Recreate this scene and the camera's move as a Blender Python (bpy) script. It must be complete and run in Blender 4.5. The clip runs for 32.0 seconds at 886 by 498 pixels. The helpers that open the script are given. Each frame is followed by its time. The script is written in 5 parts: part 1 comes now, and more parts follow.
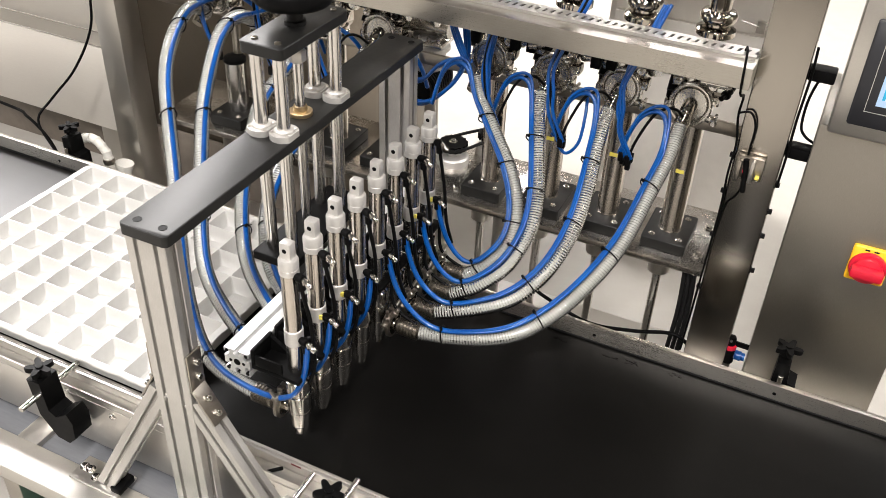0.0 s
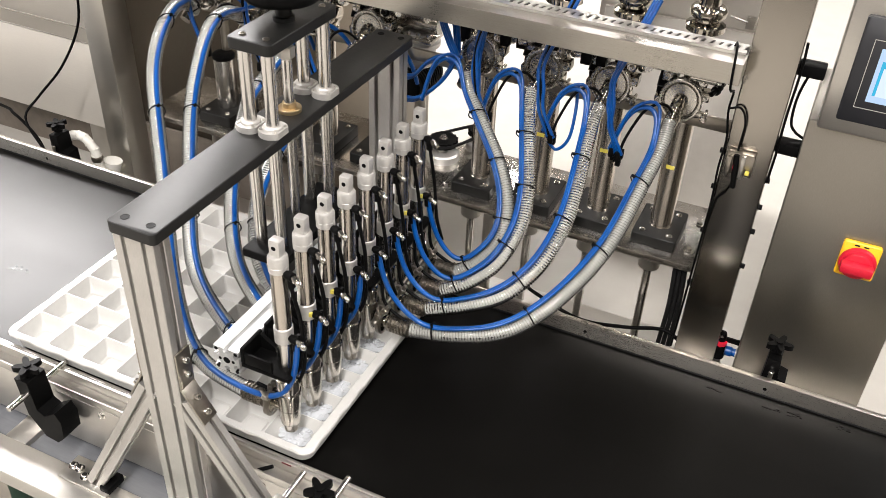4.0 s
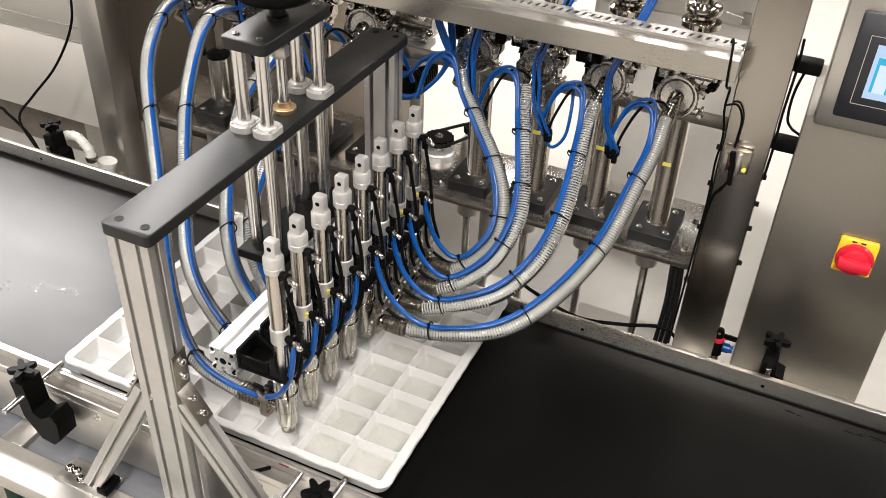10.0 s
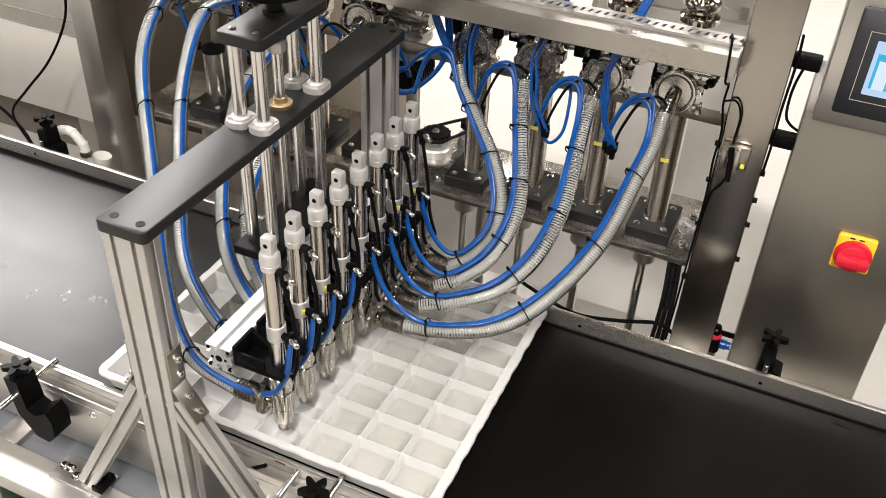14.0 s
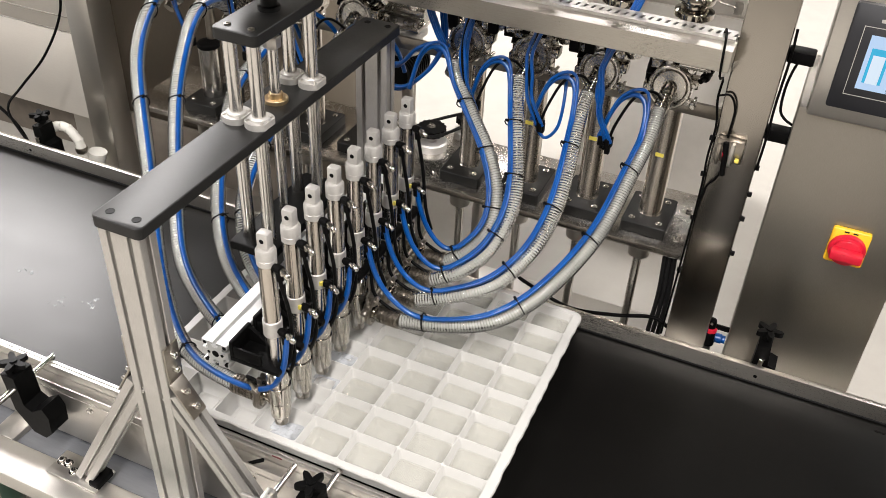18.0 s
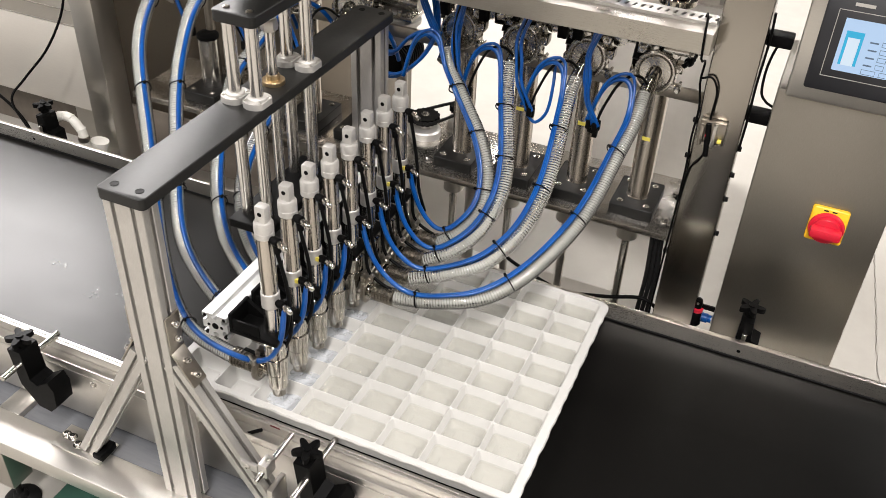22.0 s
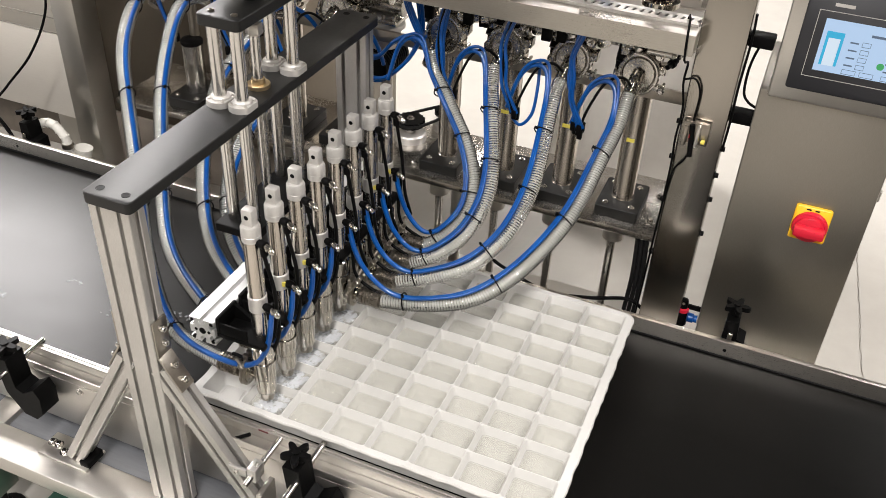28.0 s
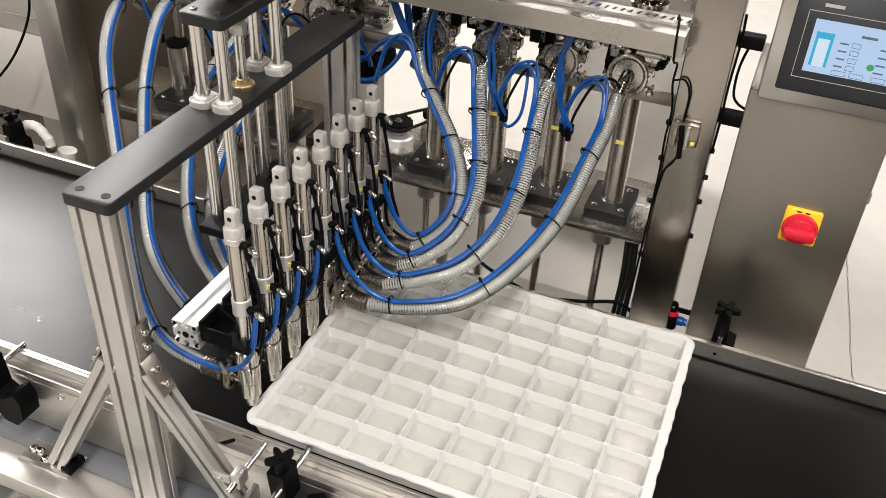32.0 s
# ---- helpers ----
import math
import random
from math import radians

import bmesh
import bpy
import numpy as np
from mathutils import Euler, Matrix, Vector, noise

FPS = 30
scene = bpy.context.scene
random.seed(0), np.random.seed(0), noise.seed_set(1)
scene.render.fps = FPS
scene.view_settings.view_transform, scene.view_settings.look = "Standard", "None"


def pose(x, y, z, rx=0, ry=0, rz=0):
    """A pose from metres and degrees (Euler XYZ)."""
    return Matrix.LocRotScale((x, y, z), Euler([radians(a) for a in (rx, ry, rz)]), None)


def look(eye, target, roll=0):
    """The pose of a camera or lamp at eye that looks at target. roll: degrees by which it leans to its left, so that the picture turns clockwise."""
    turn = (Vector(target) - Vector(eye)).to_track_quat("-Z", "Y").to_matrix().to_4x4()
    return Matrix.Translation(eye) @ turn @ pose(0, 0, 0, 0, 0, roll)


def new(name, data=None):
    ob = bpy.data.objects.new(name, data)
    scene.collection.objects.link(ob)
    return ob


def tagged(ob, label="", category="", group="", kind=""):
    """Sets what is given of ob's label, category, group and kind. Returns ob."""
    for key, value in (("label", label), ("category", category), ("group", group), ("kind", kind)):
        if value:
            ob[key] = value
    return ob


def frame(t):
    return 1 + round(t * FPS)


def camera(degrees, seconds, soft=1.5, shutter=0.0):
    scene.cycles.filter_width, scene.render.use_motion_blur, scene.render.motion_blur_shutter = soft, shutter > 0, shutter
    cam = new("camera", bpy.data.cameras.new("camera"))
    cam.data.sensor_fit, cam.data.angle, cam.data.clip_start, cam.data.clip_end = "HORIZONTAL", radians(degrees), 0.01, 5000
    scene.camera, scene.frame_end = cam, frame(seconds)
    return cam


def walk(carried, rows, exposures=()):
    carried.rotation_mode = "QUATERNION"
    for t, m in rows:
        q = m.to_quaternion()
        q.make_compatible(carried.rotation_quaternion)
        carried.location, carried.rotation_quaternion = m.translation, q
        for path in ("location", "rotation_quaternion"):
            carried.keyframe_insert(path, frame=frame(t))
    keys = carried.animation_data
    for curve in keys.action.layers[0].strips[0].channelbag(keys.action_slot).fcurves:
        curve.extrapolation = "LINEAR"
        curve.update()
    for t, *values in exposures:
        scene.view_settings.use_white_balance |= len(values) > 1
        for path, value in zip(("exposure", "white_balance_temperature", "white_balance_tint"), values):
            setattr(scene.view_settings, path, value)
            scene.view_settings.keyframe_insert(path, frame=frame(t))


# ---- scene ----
# The belt's upper face is z = 0, the hall's floor lies 0.43 m under it.
# x runs down the line, y across it to the dosing units, z up.
FLOOR = -0.43

cam = camera(52.2, 32.0, soft=0.55)
# seconds, eye x y z, turn to the left, tilt up, lean
PATH = [
    (0, 0.7648, -1.0479, 1.3956, 24.154, -35.673, 2.623),
    (1, 0.7639, -1.0445, 1.3918, 23.894, -35.649, 2.743),
    (2, 0.7710, -1.0452, 1.3943, 23.646, -35.886, 2.799),
    (3, 0.7692, -1.0463, 1.3943, 23.645, -35.832, 2.667),
    (3.5, 0.7644, -1.0429, 1.3921, 23.564, -35.793, 2.738),
    (5.5, 0.7642, -1.0430, 1.3925, 23.234, -36.160, 2.940),
    (6, 0.7654, -1.0394, 1.3939, 23.305, -36.179, 2.874),
    (7, 0.7647, -1.0361, 1.3918, 23.252, -36.137, 2.832),
    (8, 0.7657, -1.0425, 1.3938, 23.257, -36.115, 2.721),
    (9, 0.7657, -1.0368, 1.3937, 23.211, -36.091, 2.688),
    (10, 0.7616, -1.0351, 1.3927, 23.188, -36.060, 2.607),
    (11, 0.7599, -1.0316, 1.3908, 23.035, -36.166, 2.709),
    (12, 0.7570, -1.0318, 1.3933, 22.865, -36.370, 2.849),
    (13, 0.7572, -1.0325, 1.3932, 22.755, -36.394, 2.925),
    (14, 0.7528, -1.0273, 1.3904, 22.764, -36.413, 2.900),
    (14.5, 0.7513, -1.0278, 1.3900, 22.514, -36.546, 3.068),
    (16.5, 0.7566, -1.0369, 1.3950, 22.431, -36.874, 3.094),
    (17, 0.7560, -1.0362, 1.3945, 22.458, -36.804, 3.060),
    (18, 0.7558, -1.0308, 1.3926, 22.467, -36.699, 2.902),
    (19, 0.7588, -1.0328, 1.3957, 22.418, -36.686, 2.894),
    (20, 0.7565, -1.0291, 1.3916, 22.494, -36.612, 2.837),
    (20.5, 0.7548, -1.0308, 1.3914, 22.470, -36.578, 2.848),
    (21, 0.7604, -1.0442, 1.3924, 22.439, -36.593, 2.870),
    (21.5, 0.7891, -1.0761, 1.3854, 22.439, -36.493, 2.872),
    (22, 0.8036, -1.1003, 1.3871, 22.424, -36.447, 2.769),
    (22.5, 0.8150, -1.1171, 1.3808, 22.437, -36.319, 2.497),
    (23, 0.8140, -1.1152, 1.3833, 22.379, -36.359, 2.294),
    (23.5, 0.8102, -1.1080, 1.3819, 22.178, -36.281, 2.291),
    (24, 0.8088, -1.1070, 1.3817, 22.009, -36.229, 2.372),
    (25, 0.8059, -1.1016, 1.3814, 21.609, -36.156, 2.612),
    (25.5, 0.8064, -1.1024, 1.3818, 21.438, -36.133, 2.721),
    (27.5, 0.8047, -1.1076, 1.3826, 21.343, -35.985, 2.785),
    (28, 0.8043, -1.1091, 1.3820, 21.304, -35.986, 2.838),
    (29, 0.8063, -1.1020, 1.3800, 21.326, -35.914, 2.804),
    (30, 0.8024, -1.0978, 1.3785, 21.274, -35.852, 2.842),
    (31, 0.8044, -1.0960, 1.3740, 20.872, -35.755, 3.078),
    (31.5, 0.8060, -1.0987, 1.3723, 20.711, -35.683, 3.197),
    (32, 0.8051, -1.0928, 1.3638, 20.583, -35.599, 3.213),
]
walk(cam, [(t, pose(x, y, z, 0, 0, turn) @ pose(0, 0, 0, 90 + tilt) @ pose(0, 0, 0, 0, 0, lean))
           for t, x, y, z, turn, tilt, lean in PATH],
     exposures=[(0, 0.15), (3, 0.12), (7, 0.08), (13, 0.0), (20, -0.05), (25, -0.10), (32, -0.17)])

# ---- light: a hall lit by unseen overhead lamps, some added as fill, and a bright window side ----
world = bpy.data.worlds.new("hall_air")
world.use_nodes = True
world.node_tree.nodes["Background"].inputs[0].default_value = (0.9, 0.92, 1.0, 1)
world.node_tree.nodes["Background"].inputs[1].default_value = 0.02
scene.world = world


def lamp(name, eye, target, sx, sy, watts, colour=(1, 1, 1)):
    data = bpy.data.lights.new(name, "AREA")
    data.shape, data.size, data.size_y, data.energy, data.color = "RECTANGLE", sx, sy, watts, colour
    ob = new(name, data)
    ob.matrix_basis = look(eye, target)
    return ob


# daylight through the tall window in the west wall
lamp("window_light", (-7.45, -2.6, 1.2), (0, -2.6, 0.9), 4.4, 2.8, 190, (1.0, 0.97, 0.955))
# unseen lamps along the line and over the aisle beside it, and the roof light over the hall's far corner
# those at y -5.0 and 3.6 are fill, added to brighten fronts and floor
for lx, ly, watts in ((-2.4, -2.6, 240), (1.2, -2.6, 330), (1.0, -5.0, 260), (4.6, 0.5, 220), (4.0, 3.6, 380)):
    lamp("unseen_overhead_lamp", (lx, ly, 4.3), (lx, ly, 0), 0.4, 2.6, watts, (1.0, 0.955, 0.93))
# fill added to brighten the floor behind the machine
lamp("unseen_overhead_lamp", (-0.4, 8.2, 4.2), (0.2, 3.0, 0), 3.2, 0.5, 110, (1.0, 0.955, 0.93))
lamp("roof_light", (-5.4, 4.3, 4.3), (-5.4, 4.3, 0), 3.6, 4.0, 2150, (1.0, 0.965, 0.95))

# ---- materials ----


def nodes_of(name):
    mat = bpy.data.materials.new(name)
    mat.use_nodes = True
    tree = mat.node_tree
    return mat, tree, tree.nodes["Principled BSDF"]


def ramp(tree, fac, stops):
    r = tree.nodes.new("ShaderNodeValToRGB")
    el = r.color_ramp.elements
    while len(el) < len(stops):
        el.new(0.5)
    for e, (p, c) in zip(el, stops):
        e.position, e.color = p, (*c, 1)
    tree.links.new(fac, r.inputs[0])
    return r.outputs[0]


def coords(tree, scale=(1, 1, 1), rot=(0, 0, 0)):
    c = tree.nodes.new("ShaderNodeTexCoord")
    mp = tree.nodes.new("ShaderNodeMapping")
    mp.inputs["Scale"].default_value = scale
    mp.inputs["Rotation"].default_value = rot
    tree.links.new(c.outputs["Object"], mp.inputs["Vector"])
    return mp.outputs["Vector"]


def grain(tree, scale, detail=4, rough=0.6, stretch=(1, 1, 1)):
    n = tree.nodes.new("ShaderNodeTexNoise")
    n.inputs["Scale"].default_value, n.inputs["Detail"].default_value = scale, detail
    n.inputs["Roughness"].default_value = rough
    tree.links.new(coords(tree, stretch), n.inputs["Vector"])
    return n.outputs["Fac"]


def bump(tree, bsdf, height, strength=0.1, distance=0.001):
    b = tree.nodes.new("ShaderNodeBump")
    b.inputs["Strength"].default_value, b.inputs["Distance"].default_value = strength, distance
    tree.links.new(height, b.inputs["Height"])
    tree.links.new(b.outputs[0], bsdf.inputs["Normal"])


def surface(name, dark, light, rough=(0.4, 0.6), metal=0.0, scale=30, stretch=(1, 1, 1), relief=0.1, big=2.5, mottle=0.5, gloss=0.5):
    """Base colour between dark and light and roughness in a range, by a fine grain and broad stains."""
    mat, tree, bsdf = nodes_of(name)
    fine, broad = grain(tree, scale, 5, 0.65, stretch), grain(tree, big, 3, 0.55)
    mix = tree.nodes.new("ShaderNodeMix")
    mix.inputs["Factor"].default_value = mottle
    tree.links.new(fine, mix.inputs["A"])
    tree.links.new(broad, mix.inputs["B"])
    f = mix.outputs["Result"]
    tree.links.new(ramp(tree, f, [(0.3, dark), (0.7, light)]), bsdf.inputs["Base Color"])
    tree.links.new(ramp(tree, f, [(0.3, (rough[0],) * 3), (0.7, (rough[1],) * 3)]), bsdf.inputs["Roughness"])
    bsdf.inputs["Metallic"].default_value = metal
    bsdf.inputs["Specular IOR Level"].default_value = gloss
    if relief:
        bump(tree, bsdf, fine, relief)
    return mat


def turned(mat, amount):
    """Fine tool marks round the upright axis stretch the gloss along it."""
    tree = mat.node_tree
    bsdf = tree.nodes["Principled BSDF"]
    tan = tree.nodes.new("ShaderNodeTangent")
    tan.direction_type, tan.axis = "RADIAL", "Z"
    tree.links.new(tan.outputs[0], bsdf.inputs["Tangent"])
    bsdf.inputs["Anisotropic"].default_value = amount
    bsdf.inputs["Anisotropic Rotation"].default_value = 0.25
    return mat


STEEL = surface("brushed_steel", (0.46, 0.44, 0.41), (0.58, 0.56, 0.52), (0.28, 0.40), 1.0, 60, (1, 1, 40), 0.05)
STEEL_X = surface("brushed_steel_along", (0.47, 0.45, 0.42), (0.61, 0.59, 0.55), (0.36, 0.50), 1.0, 60, (1, 40, 40), 0.05)
RAILSTEEL = surface("rolled_rail_steel", (0.44, 0.415, 0.375), (0.58, 0.555, 0.51), (0.24, 0.34), 1.0, 60, (1, 40, 40), 0.05)
DARKSTEEL = surface("grey_steel_sheet", (0.34, 0.315, 0.28), (0.44, 0.41, 0.37), (0.30, 0.42), 1.0, 50, (30, 30, 1), 0.04)
POLISHED = surface("satin_steel", (0.50, 0.48, 0.45), (0.64, 0.62, 0.58), (0.18, 0.30), 1.0, 60, (1, 1, 8), 0.04)
CASTSTEEL = surface("cast_steel", (0.45, 0.43, 0.40), (0.62, 0.60, 0.56), (0.16, 0.34), 1.0, 80, (1, 1, 1), 0.15)
ALU = surface("anodised_aluminium", (0.34, 0.325, 0.305), (0.54, 0.525, 0.50), (0.30, 0.48), 0.85, 60, (20, 20, 1), 0.06, 9, 0.55)
ALU_Y = surface("anodised_aluminium_bar", (0.66, 0.66, 0.65), (0.78, 0.78, 0.77), (0.32, 0.44), 0.8, 70, (20, 1, 20), 0.04)
WHITEALU = surface("sandblasted_aluminium", (0.44, 0.425, 0.40), (0.54, 0.525, 0.50), (0.36, 0.50), 0.6, 120, (1, 1, 1), 0.12)
TANK = surface("tank_steel", (0.66, 0.625, 0.57), (0.76, 0.725, 0.665), (0.42, 0.54), 0.6, 40, (1, 30, 30), 0.03, 1.2)
BLACK = surface("black_anodised", (0.004, 0.004, 0.004), (0.008, 0.008, 0.007), (0.44, 0.52), 0.0, 90, (1, 1, 1), 0.05, gloss=0.30)
PLASTIC = surface("black_plastic", (0.0014, 0.0014, 0.0014), (0.0035, 0.0035, 0.0035), (0.40, 0.55), 0.0, 80, (1, 1, 1), 0.08, gloss=0.06)
RUBBER = surface("black_rubber", (0.004, 0.004, 0.004), (0.009, 0.009, 0.009), (0.5, 0.7), 0.0, 60, (1, 1, 1), 0.1, gloss=0.2)
BELT = surface("belt_rubber", (0.0018, 0.0017, 0.0015), (0.0035, 0.0033, 0.003), (0.36, 0.46), 0.0, 9, (1, 2, 1), 0.0, 1.2, 0.6, gloss=0.24)


def grazing_gloss(mat, low, high, a, b):
    """A smooth rubber skin that shines only at flat angles."""
    tree = mat.node_tree
    lw = tree.nodes.new("ShaderNodeLayerWeight")
    lw.inputs["Blend"].default_value = 0.5
    rng = tree.nodes.new("ShaderNodeMapRange")
    for key, v in (("From Min", a), ("From Max", b), ("To Min", low), ("To Max", high)):
        rng.inputs[key].default_value = v
    tree.links.new(lw.outputs["Facing"], rng.inputs["Value"])
    tree.links.new(rng.outputs["Result"], tree.nodes["Principled BSDF"].inputs["Specular IOR Level"])
    return mat


grazing_gloss(BELT, 0.06, 0.30, 0.30, 0.48)
TRAYPLASTIC = surface("white_tray_plastic", (0.44, 0.433, 0.412), (0.51, 0.502, 0.48), (0.28, 0.40), 0.0, 30, (1, 1, 1), 0.04, 6)
BLUE = surface("blue_tube", (0.0002, 0.027, 0.13), (0.0004, 0.075, 0.31), (0.25, 0.35), 0.0, 20, (1, 1, 1), 0.02, gloss=0.25)
BLUE.node_tree.nodes["Principled BSDF"].inputs["Coat Weight"].default_value = 0.35
BLUE.node_tree.nodes["Principled BSDF"].inputs["Coat Roughness"].default_value = 0.10
BRASS = surface("brass", (0.50, 0.38, 0.22), (0.62, 0.48, 0.30), (0.25, 0.4), 1.0, 60, (1, 1, 1), 0.05)
YELLOW = surface("yellow_plastic", (0.75, 0.42, 0.01), (0.85, 0.50, 0.02), (0.35, 0.5), 0.0, 40, (1, 1, 1), 0.03)
RED = surface("red_plastic", (0.48, 0.006, 0.022), (0.60, 0.012, 0.036), (0.25, 0.38), 0.0, 40, (1, 1, 1), 0.03)
DARKRED = surface("dark_red_plastic", (0.09, 0.004, 0.008), (0.14, 0.007, 0.012), (0.35, 0.5), 0.0, 40, (1, 1, 1), 0.03)
STICKER = surface("yellow_sticker", (0.58, 0.48, 0.06), (0.68, 0.58, 0.12), (0.4, 0.5), 0.0, 60, (1, 1, 1), 0.0)
PVCWHITE = surface("white_pipe_plastic", (0.52, 0.505, 0.46), (0.62, 0.605, 0.555), (0.4, 0.55), 0.0, 40, (1, 1, 1), 0.03)
# unseen walls and ceiling, set dark so that belt and steel mirror less
WALLPAINT = surface("hall_wall_paint", (0.13, 0.12, 0.105), (0.18, 0.165, 0.145), (0.7, 0.85), 0.0, 12, (1, 1, 1), 0.05, 0.6, gloss=0.2)
DARKCEILING = surface("unseen_dark_ceiling", (0.022, 0.022, 0.022), (0.045, 0.044, 0.042), (0.6, 0.8), 0.0, 6, (1, 1, 1), 0.05, 0.5, gloss=0.2)
FLOORMAT = surface("hall_floor_paint", (0.325, 0.307, 0.277), (0.40, 0.38, 0.345), (0.55, 0.7), 0.0, 9, (1, 1, 1), 0.05, 0.8, 0.6, gloss=0.12)
GREEN = surface("green_floor_paint", (0.02, 0.07, 0.05), (0.035, 0.10, 0.07), (0.5, 0.7), 0.0, 25, (1, 1, 1), 0.1, 2)
WIRE = surface("spring_wire", (0.42, 0.405, 0.38), (0.62, 0.60, 0.57), (0.10, 0.18), 1.0, 30, (1, 1, 1), 0.0)


def clear_hose_material():
    mat, tree, bsdf = nodes_of("clear_hose_plastic")
    bsdf.inputs["Base Color"].default_value = (0.80, 0.80, 0.77, 1)
    bsdf.inputs["Roughness"].default_value = 0.05
    bsdf.inputs["Specular IOR Level"].default_value = 0.9
    clear = tree.nodes.new("ShaderNodeBsdfTransparent")
    clear.inputs[0].default_value = (0.95, 0.96, 0.94, 1)
    mix = tree.nodes.new("ShaderNodeMixShader")
    mix.inputs[0].default_value = 0.12
    tree.links.new(clear.outputs[0], mix.inputs[1])
    tree.links.new(bsdf.outputs[0], mix.inputs[2])
    # the smooth skin mirrors the lamps
    gloss, edge, skin = tree.nodes.new("ShaderNodeBsdfGlossy"), tree.nodes.new("ShaderNodeFresnel"), tree.nodes.new("ShaderNodeMixShader")
    gloss.inputs["Roughness"].default_value = 0.09
    edge.inputs["IOR"].default_value = 1.46
    tree.links.new(edge.outputs[0], skin.inputs[0])
    tree.links.new(mix.outputs[0], skin.inputs[1])
    tree.links.new(gloss.outputs[0], skin.inputs[2])
    tree.links.new(skin.outputs[0], tree.nodes["Material Output"].inputs[0])
    return mat


CLEAR = clear_hose_material()


def liquid_material():
    mat, tree, bsdf = nodes_of("milky_liquid")
    n = grain(tree, 14, 3)
    tree.links.new(ramp(tree, n, [(0.3, (0.52, 0.515, 0.485)), (0.7, (0.60, 0.595, 0.565))]), bsdf.inputs["Base Color"])
    bsdf.inputs["Roughness"].default_value = 0.06
    bump(tree, bsdf, grain(tree, 40, 2), 0.08)
    clear = tree.nodes.new("ShaderNodeBsdfTransparent")
    clear.inputs[0].default_value = (0.975, 0.97, 0.94, 1)
    mix = tree.nodes.new("ShaderNodeMixShader")
    mix.inputs[0].default_value = 0.32
    tree.links.new(clear.outputs[0], mix.inputs[1])
    tree.links.new(bsdf.outputs[0], mix.inputs[2])
    tree.links.new(mix.outputs[0], tree.nodes["Material Output"].inputs[0])
    return mat


LIQUID = liquid_material()
CHROME = turned(surface("polished_steel", (0.50, 0.47, 0.43), (0.62, 0.59, 0.54), (0.13, 0.19), 1.0, 30, (1, 1, 6), 0.0), 0.7)
SHAFT = turned(surface("ground_steel", (0.52, 0.50, 0.47), (0.66, 0.64, 0.61), (0.17, 0.25), 1.0, 70, (1, 1, 20), 0.02), 0.5)
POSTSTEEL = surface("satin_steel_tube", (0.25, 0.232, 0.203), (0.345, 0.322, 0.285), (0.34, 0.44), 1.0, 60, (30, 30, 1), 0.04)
BROWNSTEEL = surface("dull_steel", (0.26, 0.235, 0.20), (0.36, 0.33, 0.29), (0.25, 0.38), 1.0, 60, (1, 1, 1), 0.08)


def water_material():
    mat, tree, bsdf = nodes_of("clear_water")
    bsdf.inputs["Base Color"].default_value = (0.9, 0.95, 0.97, 1)
    bsdf.inputs["Roughness"].default_value = 0.03
    bsdf.inputs["IOR"].default_value = 1.33
    clear = tree.nodes.new("ShaderNodeBsdfTransparent")
    mix = tree.nodes.new("ShaderNodeMixShader")
    mix.inputs[0].default_value = 0.22
    tree.links.new(clear.outputs[0], mix.inputs[1])
    tree.links.new(bsdf.outputs[0], mix.inputs[2])
    tree.links.new(mix.outputs[0], tree.nodes["Material Output"].inputs[0])
    return mat


WATER = water_material()
DARKPOSTSTEEL = surface("darker_post_steel", (0.27, 0.25, 0.22), (0.36, 0.335, 0.30), (0.19, 0.27), 1.0, 60, (30, 30, 1), 0.05, 1.8)
VALVESTEEL = surface("valve_steel", (0.30, 0.272, 0.235), (0.46, 0.43, 0.38), (0.06, 0.14), 1.0, 50, (1, 1, 1), 0.03)
# this dark brown carries the shade low under tank and housing
SHADEBROWN = surface("shade_brown_sheet", (0.09, 0.075, 0.06), (0.20, 0.17, 0.14), (0.5, 0.7), 0.0, 14, (1, 1, 1), 0.1, 3)
PALEPAINT = surface("pale_cabinet_paint", (0.62, 0.59, 0.545), (0.70, 0.67, 0.62), (0.4, 0.55), 0.0, 30, (1, 1, 1), 0.03)
HOUSING = surface("dull_housing_steel", (0.14, 0.120, 0.095), (0.21, 0.184, 0.15), (0.34, 0.46), 1.0, 40, (30, 30, 1), 0.04, 1.5)
SHELFSTEEL = surface("shelf_steel", (0.46, 0.435, 0.40), (0.60, 0.575, 0.535), (0.20, 0.32), 1.0, 60, (1, 40, 40), 0.03, 6)
BEAMSTEEL = surface("beam_steel", (0.30, 0.283, 0.252), (0.43, 0.41, 0.37), (0.24, 0.36), 1.0, 60, (1, 40, 40), 0.05, 5)

# ---- mesh tools ----


def box(bm, x0, x1, y0, y1, z0, z1, bevel=0.0):
    vs = bmesh.ops.create_cube(bm, size=1.0)["verts"]
    bmesh.ops.transform(bm, matrix=Matrix.Translation(((x0 + x1) / 2, (y0 + y1) / 2, (z0 + z1) / 2)) @ Matrix.Diagonal((x1 - x0, y1 - y0, z1 - z0, 1)), verts=vs)
    if bevel:
        es = list({e for v in vs for e in v.link_edges})
        bmesh.ops.bevel(bm, geom=es, offset=bevel, segments=2, profile=0.5, affect="EDGES")
    return bm


